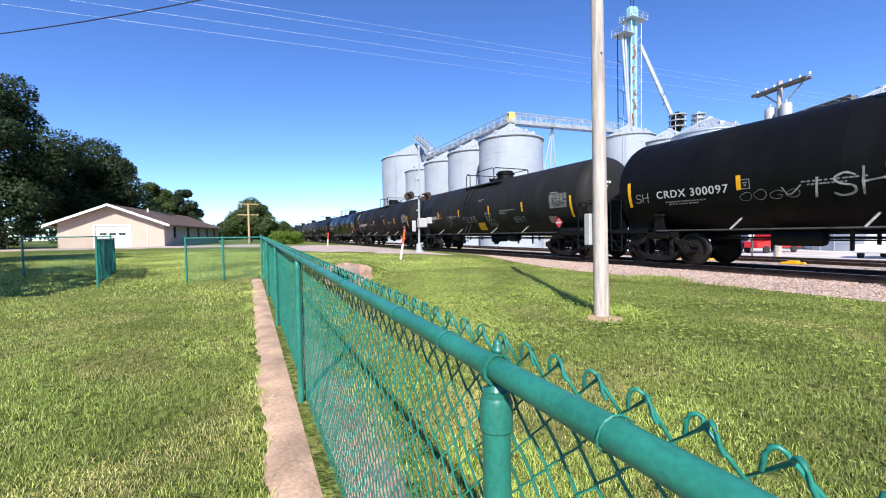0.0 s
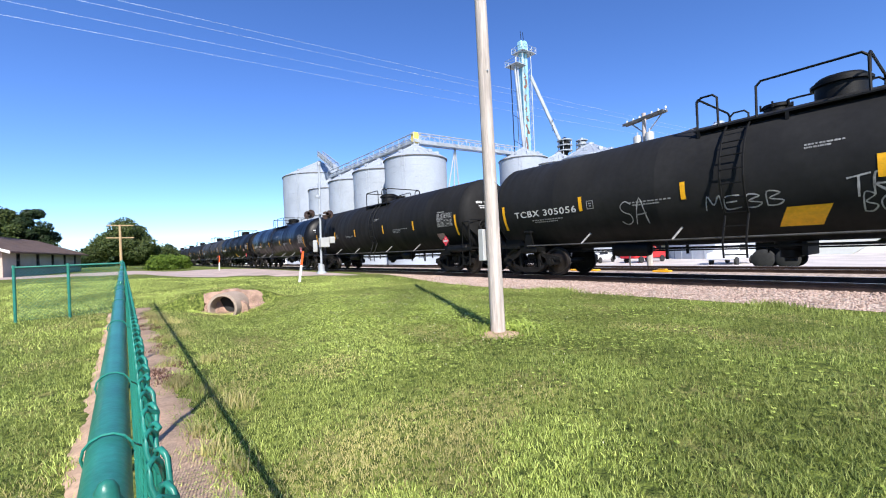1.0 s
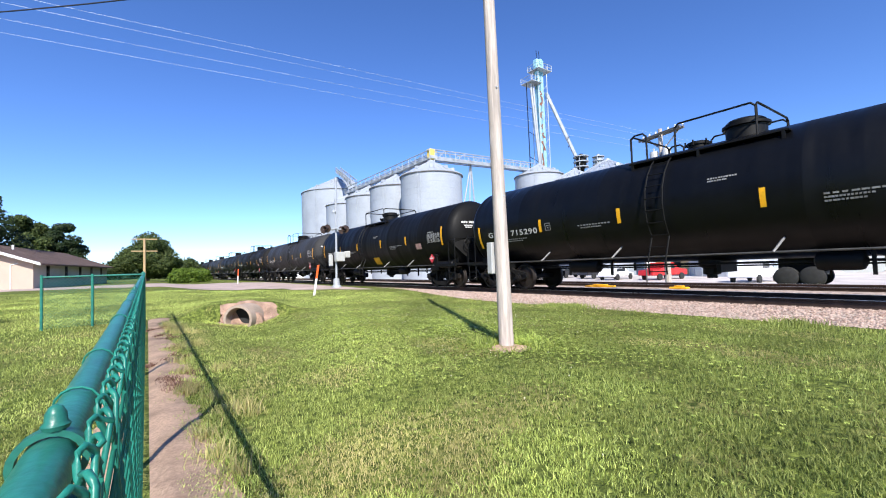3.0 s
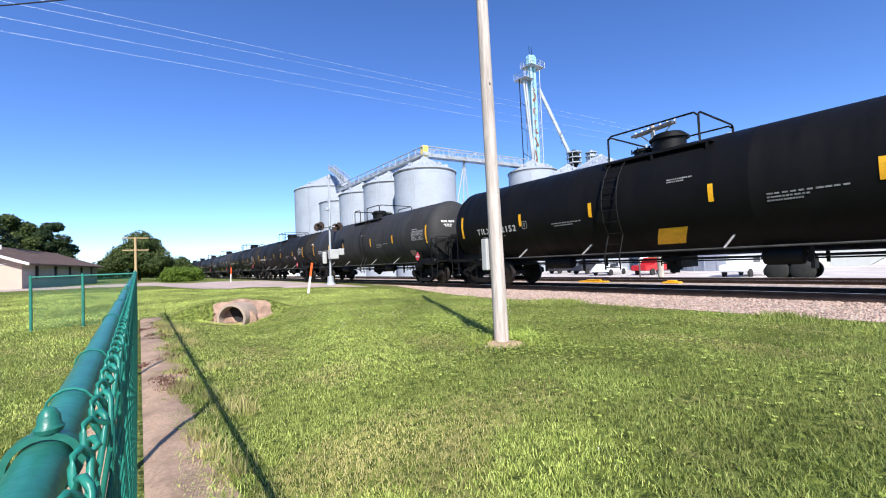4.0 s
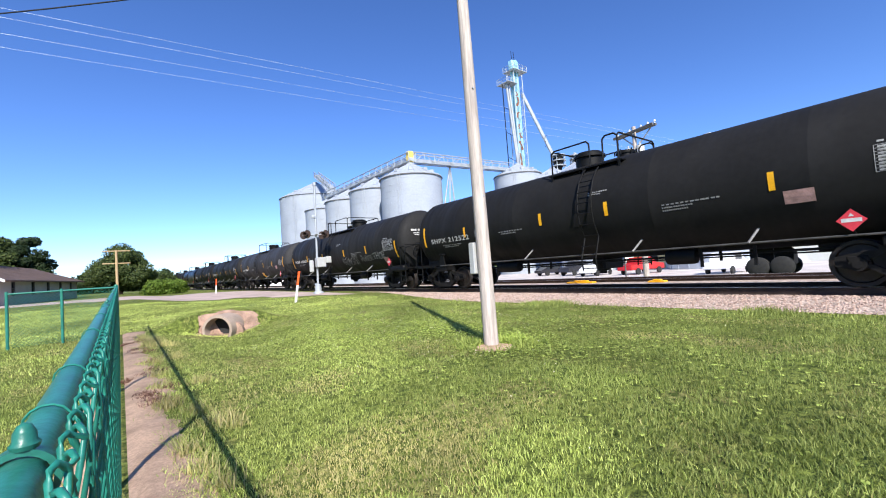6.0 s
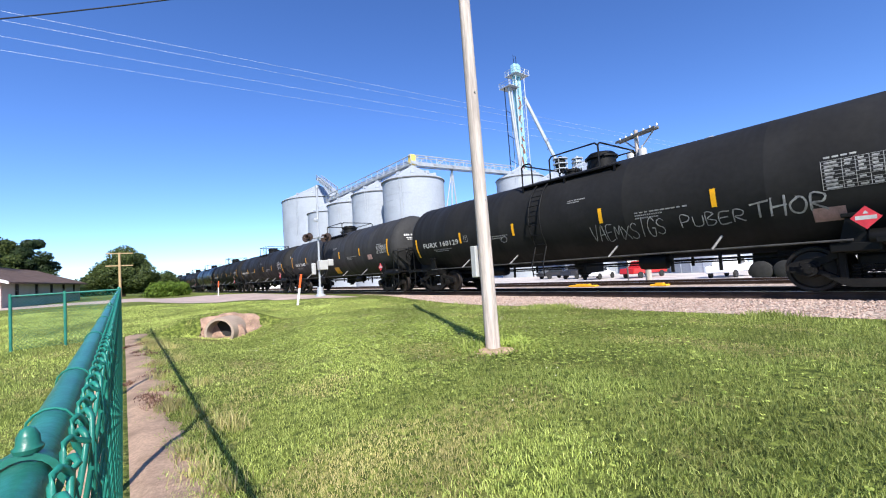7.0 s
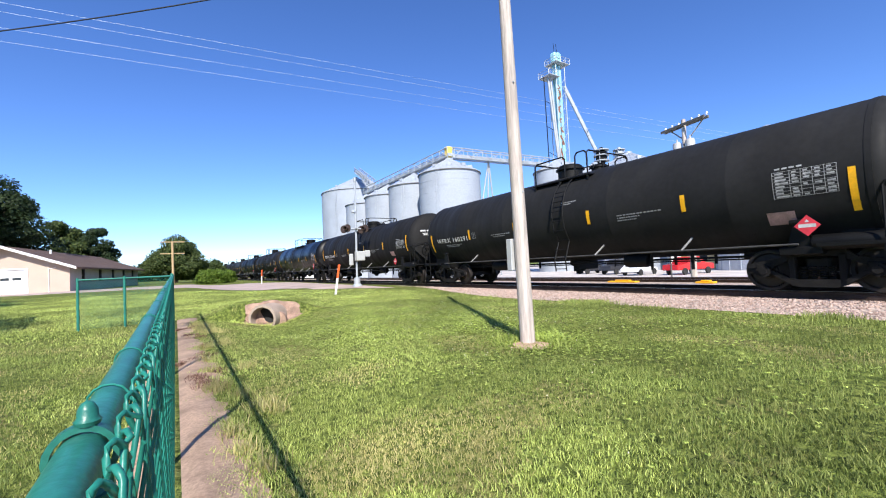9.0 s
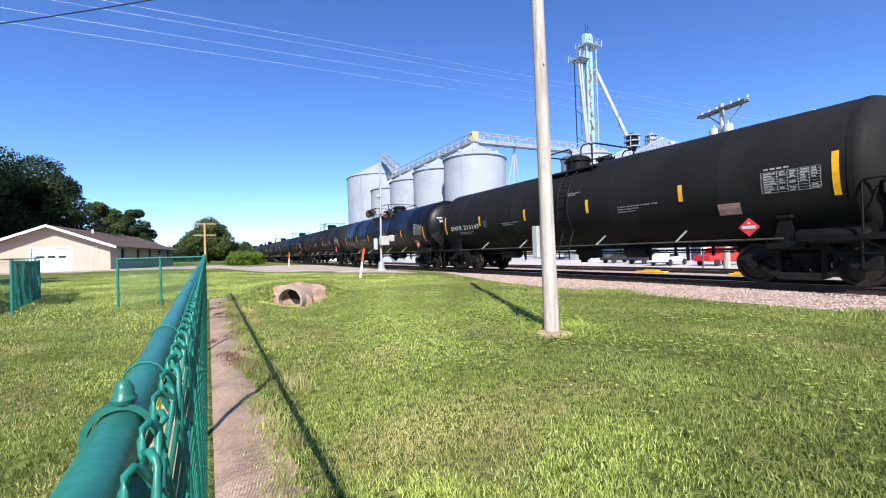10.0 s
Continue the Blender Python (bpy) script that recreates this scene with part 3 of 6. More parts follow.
    # underside: outlet valve, centre pipe, brake gear
    bm = bmesh.new()
    lathe(bm, [(0.30, 0.95), (0.30, 0.72), (0.2, 0.66), (0.2, 0.5), (0.12, 0.48), (0.12, 0.4)], 16)
    box(bm, (-0.5, -0.4, 0.55), (0.5, -0.3, 0.85), 0.01)
    part("outlet_valve", bm, M_STEEL, car, smooth=30)
    bm = bmesh.new()
    rod(bm, (-0.5, -6.5, 0.78), (-0.5, 6.5, 0.78), 0.03, 6)
    rod(bm, (0.55, -6.0, 0.7), (0.55, 6.0, 0.7), 0.02, 6)
    for y in (-4.2, -3.1, 2.4, 3.9):
        box(bm, (-0.75, y - 0.03, 0.5), (-0.69, y + 0.03, 0.95))
        box(bm, (0.5, y - 0.03, 0.6), (0.56, y + 0.03, 0.95))
    part("brake_pipe", bm, M_STEEL, car)
    for y, ln in ((3.4, 0.5), (-2.6, 0.35)):
        bm = bmesh.new()
        lathe(bm, [(0.05, -ln - 0.06), (0.18, -ln), (0.2, -ln + 0.08), (0.2, ln - 0.08), (0.18, ln), (0.05, ln + 0.06)], 14, "Y", Matrix.Translation((-0.6, y, 0.78)))
        part("air_reservoir", bm, M_STEEL, car, smooth=35)
    bm = bmesh.new()
    lathe(bm, [(0.04, -0.62), (0.15, -0.55), (0.16, -0.5), (0.16, 0.5), (0.15, 0.55), (0.04, 0.62)], 14, "Y", Matrix.Translation((-1.22, -7.35, 1.02)))
    part("brake_cylinder", bm, M_STEEL, car, smooth=35)
    for e in (-1, 1):
        # stub sill, end platform, bolster
        bm = bmesh.new()
        box(bm, (-0.32, min(e * 5.2, e * 8.35), 0.72), (0.32, max(e * 5.2, e * 8.35), 1.02), 0.02)
        box(bm, (-1.35, e * 6.6 - 0.35, 0.78), (1.35, e * 6.6 + 0.35, 0.95), 0.02)
        part("stub_sill", bm, M_STEEL, car)
        bm = bmesh.new()
        box(bm, (-1.45, min(e * 7.95, e * 8.35), 0.98), (1.45, max(e * 7.95, e * 8.35), 1.06), 0.01)
        box(bm, (-1.47, min(e * 6.9, e * 8.35), 0.93), (-1.38, max(e * 6.9, e * 8.35), 1.0), 0.005)
        box(bm, (1.38, min(e * 6.9, e * 8.35), 0.93), (1.47, max(e * 6.9, e * 8.35), 1.0), 0.005)
        part("end_platform", bm, M_STEEL, car)
        # curved half-height shield before the lower head
        bm = bmesh.new()
        cols = []
        for i in range(9):
            x = -1.28 + 2.56 * i / 8
            y = half + 0.66 - 0.30 * (x / 1.28) ** 2
            lo = 1.04 + 0.75 * max(0, (abs(x) - 0.4) / 0.88) ** 1.3
            hi = 2.12 - 0.06 * abs(x)
            cols.append([bm.verts.new((x, e * (y + o), z)) for z, o in ((lo, 0), (hi, 0), (hi, 0.02), (lo, 0.02))])
        for p, q in zip(cols, cols[1:]):
            for k in range(4):
                bm.faces.new((p[k], p[(k + 1) % 4], q[(k + 1) % 4], q[k]))
        bm.faces.new(cols[0])
        bm.faces.new(cols[-1])
        part("head_shield", bm, M_SHIELD, car, "dark steel shield before the tank head", smooth=30)
        bm = bmesh.new()
        box(bm, (-0.1, min(e * 8.3, e * 8.72), 0.74), (0.1, max(e * 8.3, e * 8.72), 0.94), 0.03)
        box(bm, (-0.16, min(e * 8.64, e * 8.82), 0.70), (0.12, max(e * 8.64, e * 8.82), 0.98), 0.05)
        part("coupler", bm, M_TRUCK, car)
        bm = bmesh.new()
        pipe(bm, [(-0.35, e * 8.3, 0.8), (-0.36, e * 8.5, 0.7), (-0.34, e * 8.65, 0.45), (-0.28, e * 8.78, 0.36)], 0.03, 6)
        part("brake_hose", bm, M_CABLE, car)
        for sx in (-1, 1):
            # corner grab loop and step ladder
            bm = bmesh.new()
            pipe(bm, [(sx * 1.44, e * 8.3, 1.04), (sx * 1.44, e * 8.3, 2.05), (sx * 1.42, e * 8.28, 2.12), (sx * 0.3, e * 8.26, 2.12), (sx * 0.25, e * 8.24, 2.05)], 0.02, 6)
            part("end_handrail", bm, M_STEEL, car)
            bm = bmesh.new()
            pipe(bm, [(sx * 1.44, e * 8.3, 2.05), (sx * 1.44, e * 7.9, 2.05), (sx * 1.44, e * 7.86, 1.98), (sx * 1.44, e * 7.86, 1.04)], 0.02, 6)
            part("corner_loop", bm, M_STEEL, car)
            bm = bmesh.new()
            for dy in (7.84, 8.26):
                rod(bm, (sx * 1.44, e * dy, 0.34), (sx * 1.44, e * dy, 1.0), 0.02, 6)
            for z in (0.36, 0.66):
                box(bm, (sx * 1.44 - 0.03, min(e * 7.84, e * 8.26), z), (sx * 1.44 + 0.03, max(e * 7.84, e * 8.26), z + 0.03))
            part("sill_step", bm, M_STEEL, car)
            bm = bmesh.new()
            extrude_poly(bm, [(e * 7.0, 1.0), (e * 7.95, 1.0), (e * 7.9, 1.95), (e * 7.75, 1.95)], sx * 0.98, sx * 1.0)
            part("head_brace", bm, M_STEEL, car)
        build_truck(car, e * 6.77)
    # brake wheel and uncoupling lever on one end
    bm = bmesh.new()
    c = Vector((-0.75, -8.42, 1.85))
    pipe(bm, [c + Vector((0.27 * math.cos(a), 0, 0.27 * math.sin(a))) for a in np.linspace(0, 2 * math.pi, 17)], 0.02, 5)
    for k in range(3):
        a = k * 2 * math.pi / 3
        rod(bm, c, c + Vector((0.26 * math.cos(a), 0, 0.26 * math.sin(a))), 0.014, 5)
    rod(bm, c, c + Vector((0, 0.25, 0)), 0.05, 8)
    rod(bm, c + Vector((0, 0.15, 0)), c + Vector((0, 0.15, -0.85)), 0.03, 6)
    part("brake_wheel", bm, M_STEEL, car)
    # small stencilled rows on the heads
    def on_head(x, z, e):
        rr = min(0.999, math.hypot(x, z - Z_T) / R_T)
        return Vector((x, e * (half + 0.58 * math.sqrt(1 - rr ** 2.5) + 0.01), z))
    for e in (-1, 1):
        bm = bmesh.new()
        for x0, x1, z, h in ((-0.95, -0.66, 2.78, 0.09), (-0.6, -0.28, 2.78, 0.09), (-0.85, -0.4, 2.66, 0.045), (-0.8, -0.45, 2.58, 0.045)):
            for k in range(3):
                a, b = x0 + (x1 - x0) * k / 3, x0 + (x1 - x0) * (k + 0.85) / 3
                bm.faces.new([bm.verts.new(on_head(*q, e)) for q in ((a, z), (b, z), (b, z + h), (a, z + h))])
        tagged(part("head_stencil", bm, M_WHITE, car, "small white stencil rows on the head"), kind="stuff")
    # stencils on the side: data table, small notes, panel, hazard diamond
    # test table: a ruled frame with short entries in its cells
    z0, z1 = table_z
    rows = 8
    dz = (z1 - z0) / rows
    bm = bmesh.new()
    for k in range(rows + 1):
        patch(bm, -7.30, -6.28, z0 + k * dz, z0 + k * dz + 0.007, 0.008, -1, 1)
    for y in (-7.30, -7.12, -6.94, -6.76, -6.58, -6.29):
        patch(bm, y, y + 0.009, z0, z1, 0.009, -1, 4)
    for k in range(rows):
        for c, (ya, yb) in enumerate(((-6.33, -6.56), (-6.61, -6.74), (-6.79, -6.92), (-6.97, -7.10), (-7.15, -7.28))):
            if random.random() < (0.95 if c == 0 or k > 5 else 0.6):
                w = random.uniform(0.5, 1.0)
                patch(bm, ya + (yb - ya) * w, ya, z0 + (k + 0.25) * dz, z0 + (k + 0.75) * dz, 0.0085, -1, 1)
    for k in range(4):
        patch(bm, -6.42 - k * 0.12, -6.33 - k * 0.12, z1 + 0.05, z1 + 0.085, 0.0085, -1, 1)
    tagged(part("data_table", bm, M_TABLE, car, "white stencilled test table"), kind="stuff")
    bm = bmesh.new()
    for y0, y1, z in ((6.3, 5.1, 1.80), (6.2, 5.3, 1.735), (3.0, 1.9, 2.0), (2.9, 2.2, 1.93), (-2.6, -3.9, 2.06), (-2.6, -3.3, 1.99), (-2.6, -3.2, 1.92), (-0.6, -1.2, 2.72), (-0.6, -1.0, 2.66)):
        n = random.randint(9, 13)
        for k in range(n):
            a, b = y0 + (y1 - y0) * k / n, y0 + (y1 - y0) * (k + random.uniform(0.6, 0.9)) / n
            patch(bm, min(a, b), max(a, b), z, z + 0.034, 0.008, -1, 1)
    tagged(part("small_stencilling", bm, M_GREYLETTER, car, "small faded stencilled notes"), kind="stuff")
    bm = bmesh.new()
    patch(bm, panel_at[0] - 0.24, panel_at[0] + 0.24, panel_at[1] - 0.13, panel_at[1] + 0.13, 0.008, -1, 2)
    part("notice_panel", bm, M_PINK, car)
    bm = bmesh.new()
    x, h = -1.45, 0.21
    py, pz = placard
    extrude_poly(bm, [(py - h, pz), (py, pz - h), (py + h, pz), (py, pz + h)], x, x + 0.012)
    pl = part("hazard_placard", bm, M_RED, car, "red and white flammable diamond")
    bm = bmesh.new()
    rod(bm, (x + 0.02, py, pz - 0.15), (x + 0.4, py, pz - 0.28), 0.018, 5)
    part("placard_bracket", bm, M_STEEL, pl)
    bm = bmesh.new()
    box(bm, (x - 0.003, py - 0.14, pz - 0.035), (x - 0.001, py + 0.14, pz + 0.035))
    extrude_poly(bm, [(py + 0.04, pz + 0.07), (py - 0.04, pz + 0.07), (py, pz + 0.13)], x - 0.003, x - 0.001)
    part("placard_band", bm, M_WHITE, pl)
    return car


def lettering(car, text, y, z, size, material, spacing=1.15, name="car_number", span=2.4):
    c = bpy.data.curves.new(name, "FONT")
    c.body = text
    c.size = size
    c.space_character = spacing
    c.offset = 0.004
    c.extrude = 0.002
    c.materials.append(material)
    ob = new(name, c)
    ob.parent = car
    bpy.context.view_layer.update()
    wide = span / max(0.1, ob.dimensions.x)
    dz = z + size * 0.35 - Z_T
    tilt = math.degrees(math.asin(dz / R_T))
    p = skin(y, z + size * 0.35, 0.014)
    ob.matrix_basis = Matrix.Translation(p) @ pose(0, 0, 0, 90 - tilt, 0, -90) @ Matrix.Translation((0, -size * 0.35, 0)) @ Matrix.Diagonal((wide, 1, 1, 1))
    return ob


GLYPHS = {  # strokes in a unit box, drawn by hand
    "I": (((0.5, 1), (0.45, 0)),), "S": (((0.9, 0.85), (0.5, 1), (0.1, 0.8), (0.3, 0.55), (0.8, 0.4), (0.85, 0.12), (0.4, 0), (0.05, 0.15)),),
    "H": (((0.1, 1), (0.05, 0)), ((0.9, 1.05), (0.85, -0.05)), ((0.0, 0.45), (1.0, 0.55))), "V": (((0, 1), (0.45, 0), (1, 1.1)),),
    "A": (((0, 0), (0.5, 1), (0.9, 0)), ((0.1, 0.35), (0.9, 0.4))), "E": (((0.9, 1), (0.1, 0.95), (0.1, 0), (0.95, 0.05)), ((0.1, 0.5), (0.75, 0.55))),
    "M": (((0, 0), (0.15, 1), (0.5, 0.35), (0.85, 1), (1, 0)),), "X": (((0, 1), (1, 0)), ((1, 1), (0, 0))),
    "G": (((0.9, 0.8), (0.5, 1), (0.05, 0.6), (0.2, 0.1), (0.7, 0), (0.9, 0.4), (0.55, 0.42)),), "R": (((0.1, 0), (0.1, 1), (0.8, 0.85), (0.7, 0.5), (0.15, 0.45), (0.95, 0)),),
    "P": (((0.1, 0), (0.1, 1), (0.85, 0.85), (0.7, 0.5), (0.1, 0.42)),), "U": (((0.05, 1), (0.15, 0.1), (0.6, 0), (0.9, 0.2), (0.95, 1)),),
    "B": (((0.1, 0), (0.1, 1), (0.75, 0.85), (0.2, 0.52), (0.9, 0.3), (0.6, 0), (0.1, 0.02)),), "T": (((-0.1, 0.9), (1.1, 1.05)), ((0.5, 1), (0.45, 0))),
    "O": (((0.5, 1), (0.05, 0.6), (0.2, 0.1), (0.7, 0), (0.95, 0.5), (0.75, 0.95), (0.4, 1)),)}


def spray(car, text, y, z, w, h, thick, seed):
    """Spray-painted letters that follow the shell, with an uneven hand."""
    rnd = random.Random(seed)
    bm = bmesh.new()
    step = w / len(text)
    for i, ch in enumerate(text):
        if ch == " ":
            continue
        gh, gz, slant = h * rnd.uniform(0.8, 1.15), z + rnd.uniform(-0.06, 0.06) * h, rnd.uniform(0.0, 0.25)
        for stroke in GLYPHS[ch]:
            pts = [(y - step * (i + u * 0.9 + slant * v * 0.4), gz + v * gh) for u, v in stroke]
            q = []
            for k in range(len(pts) - 1):
                p0, p1, p2, p3 = pts[max(0, k - 1)], pts[k], pts[k + 1], pts[min(len(pts) - 1, k + 2)]
                for f in (0, 0.25, 0.5, 0.75):
                    q.append([0.5 * (2 * p1[j] + (p2[j] - p0[j]) * f + (2 * p0[j] - 5 * p1[j] + 4 * p2[j] - p3[j]) * f * f + (3 * p1[j] - p0[j] - 3 * p2[j] + p3[j]) * f ** 3) for j in (0, 1)])
            q.append(list(pts[-1]))
            prev = None
            for k in range(len(q)):
                d = Vector(q[min(k + 1, len(q) - 1)]) - Vector(q[max(k - 1, 0)])
                if d.length < 1e-5:
                    continue
                nn = Vector((-d.y, d.x)).normalized() * thick * rnd.uniform(0.75, 1.2)
                cur = [bm.verts.new(skin(q[k][0] + nn.x * g, q[k][1] + nn.y * g, 0.010)) for g in (-1, 1)]
                if prev:
                    bm.faces.new((prev[0], prev[1], cur[1], cur[0]))
                prev = cur
    part("graffiti", bm, M_SPRAY, car, "pale spray-painted scrawl")


TAGS = {0: (("SH", 7.3, 1.86, 0.5, 0.26, 0.011), ("OOGO", 4.3, 1.70, 1.3, 0.2, 0.005), ("V", 3.4, 1.76, 0.4, 0.2, 0.014), ("ISH", 2.95, 1.66, 1.4, 0.5, 0.022)),
        1: (("SA", 3.3, 1.45, 0.8, 0.7, 0.014), ("TR", -1.2, 1.66, 0.6, 0.34, 0.017), ("BOG", -1.35, 1.36, 0.7, 0.30, 0.013), ("MEBB", 1.2, 1.62, 1.5, 0.30, 0.014), ("SEBO", -3.6, 1.5, 0.9, 0.22, 0.01)),
        7: (("UI", 3.4, 1.6, 0.7, 0.55, 0.011), ("O", 2.3, 1.78, 0.35, 0.22, 0.010), ("VAEMXSIGS", -1.25, 1.46, 2.05, 0.42, 0.011), ("PUBER", -3.65, 1.56, 1.35, 0.28, 0.012), ("THOR", -5.1, 1.60, 1.25, 0.36, 0.019))}
CARS = [  # paint, number, size of number, scrawls, yellow notice panel
    ("matte", "", 0.28, 0, 0), ("black", "CRDX 300097", 0.30, 3, 0), ("charcoal", "TCBX 305056", 0.28, 4, 1), ("matte", "ETHX 100082", 0.30, 0, 0),
    ("gloss", "GBRX 715290", 0.26, 0, 0), ("black", "TILX 362152", 0.30, 0, 1), ("grey", "GATX 226020", 0.30, 0, 0), ("matte", "SHPX 212522", 0.26, 0, 0),
    ("charcoal", "FURX 160129", 0.28, 4, 0), ("grey", "GATX 223088", 0.28, 0, 1), ("charcoal", "WFRX 160291", 0.28, 0, 0), ("matte", "SHPX 215147", 0.28, 0, 0)]
NAMES = {"matte": "sooty black", "black": "black", "gloss": "glossy black", "charcoal": "charcoal", "grey": "dark grey"}
more = ["gloss", "matte", "black", "charcoal", "matte", "grey", "black", "gloss", "matte", "charcoal"]
CARS += [(c, "", 0.28, 0, 0) for c in more]
TAPE = (1.64, 4.44, 7.5, 1.95, 2.36, 1.57, 2.38)
LOOPS_A = (0.6, (-2.05, 1.5), -0.95, 0.15, ((-1.5, 0.25), (0.98, 1.42)))
LOOPS_B = (-0.55, (-1.5, 0.95), 0.15, -1.05, ((-1.4, -0.93), (-0.52, 0.83)))
LOOPS_C = (0.9, (-1.5, 1.35), -0.05, 0.7, ((-1.25, 1.15),))
KINDS = {
    "a": (*LOOPS_A, TAPE, (-6.8, 1.38), (1.96, 2.50), (-6.3, 1.52)),
    "b": (*LOOPS_B, TAPE, (-6.78, 1.36), (1.96, 2.50), (-6.33, 1.56)),
    "c": (*LOOPS_C, (1.57, 4.3, 7.42, 2.07, 2.48, 1.87, 2.70), (-6.55, 1.32), (2.04, 2.44), (-5.45, 1.93)),
    "d": (-0.95, (-2.3, 1.05), -0.35, -1.35, ((-2.35, -0.75), (0.15, 0.95)), (1.93, 4.42, 7.53, 2.04, 2.45, 1.86, 2.69), (-6.7, 1.28), (2.05, 2.50), (-6.07, 1.48), 7.56),
    "e": (*LOOPS_B, (1.13, 4.8, 7.45, 2.03, 2.41, 1.84, 2.67), (-5.9, 1.28), (2.08, 2.55), (-5.2, 1.85)),
    "g": (*LOOPS_A, (1.57, 4.27, 7.49, 1.97, 2.33, 1.75, 2.5), (-6.55, 1.32), (2.04, 2.44), (-5.45, 1.93)),
    "f": (*LOOPS_B, (1.5, 4.5, 7.52, 2.03, 2.45, 1.80, 2.65), (-6.0, 1.28), (1.98, 2.42), (-5.58, 1.73))}
ORDER = "bgabacdeacbfabaabbabab"
# how far a car sits from an even spacing along the train
SLACK = {0: -0.2, 1: -0.15, 2: -0.06, 3: 0.12, 7: -0.12, 8: -0.17, 9: -0.1}
models = {}
train = []
for k in ORDER[:len(CARS)]:
    if k not in models:
        models[k] = build_car(*KINDS[k])
        train.append(models[k])
    else:
        train.append(copy_thing(models[k], pose(0, 0, 0)))
for i, (ob, (paint, text, size, scrawl, panel)) in enumerate(zip(train, CARS)):
    n = i - 1
    ob.location = (TRACK_X, FIRST + PITCH * n + SLACK.get(n, 0), RAIL_Z)
    tagged(ob, "%s railway tank car with yellow reflective stripes" % NAMES[paint] + (" and sprayed graffiti" if scrawl else ""))
    for ch in ob.children:
        if ch.name.split(".")[0] in ("tank", "jacket_band"):
            ch.material_slots[0].link = "OBJECT"
            ch.material_slots[0].material = TANKS[paint]
    if text:
        short = n in (0, 4, 5, 8)
        lettering(ob, text, 6.55 if short else 7.0, 1.94, size, M_WHITE, span=2.02 if short else 2.4)
        bm = bmesh.new()
        for a, b, c, d in ((4.02, 4.24, 1.98, 2.0), (4.02, 4.24, 2.2, 2.22), (4.02, 4.04, 2.0, 2.2), (4.22, 4.24, 2.0, 2.2), (4.08, 4.18, 2.12, 2.15), (4.1, 4.16, 2.05, 2.09)):
            patch(bm, a, b, c, d, 0.009, -1, 1)
        part("code_box", bm, M_GREYLETTER, ob)
    if scrawl:
        for j, tag in enumerate(TAGS[n]):
            spray(ob, *tag, 11 + n * 10 + j)
    if panel:
        bm = bmesh.new()
        rows = []
        for k in range(4):
            z = 1.18 + 0.13 * k
            rows.append([bm.verts.new(skin(yy - 0.07 * k, z, 0.011)) for yy in (-0.75, -0.05)])
        for p, q in zip(rows, rows[1:]):
            bm.faces.new((p[0], p[1], q[1], q[0]))
        part("notice_panel", bm, M_YELLOW, ob, "worn yellow stencil panel")


# ---- chain-link fence ----
RAIL_H = 1.212


def fence_z(y):
    return RAIL_H + 0.017 * y


def wire_mesh(name, parent, length, height, pitch, at, r=0.0021, top=0.036, twist=True, seg=4):
    """Woven diamond mesh: zigzag wires that hook round one another. at(s, h, out) gives a place along, up and out of the fabric."""
    V, F = [], []

    def tube(pts, rr):
        base = len(V)
        P = [Vector(p) for p in pts]
        for i, p in enumerate(P):
            t = (P[min(i + 1, len(P) - 1)] - P[max(i - 1, 0)]).normalized()
            u = t.cross(Vector((0.3, 0.2, 1))).normalized() if abs(t.z) < 0.95 else t.cross(Vector((1, 0, 0))).normalized()
            v = t.cross(u)
            for k in range(seg):
                a = 2 * math.pi * k / seg
                V.append(p + u * (rr * math.cos(a)) + v * (rr * math.sin(a)))
        for i in range(len(P) - 1):
            for k in range(seg):
                a, b = base + i * seg + k, base + i * seg + (k + 1) % seg
                F.append((a, b, b + seg, a + seg))
    step = pitch / 2
    n = int(length / step) - 1
    rows = 2 * int(round((height + top) / step / 2))
    dh = (height + top) / rows
    for w in range(n):
        s0, flip = w * step, w % 2
        pts = []
        for k in range(rows + 1):
            right = (k + flip) % 2
            s = s0 + step * (1.06 if right else -0.06)
            o = 0.0028 if (k + w) % 3 else -0.0028
            pts.append(at(s, k * dh, o if right else -o))
        if twist:
            # each pair of cut ends crosses, stands proud and is hooked over
            e, sg = s0 + (step if flip else 0.0), (1 if flip else -1)
            for ds, up, o in ((0.004, 0.004, -0.003), (0.009, 0.008, -0.006), (0.014, 0.006, -0.009), (0.017, -0.001, -0.010), (0.019, -0.010, -0.009), (0.022, -0.019, -0.006)):
                pts.append(at(e + sg * ds, rows * dh + up, o + (0.004 if flip else -0.002)))
        tube(pts, r)
    return obj_from(name, V, F, M_WIRE, parent, smooth=True)


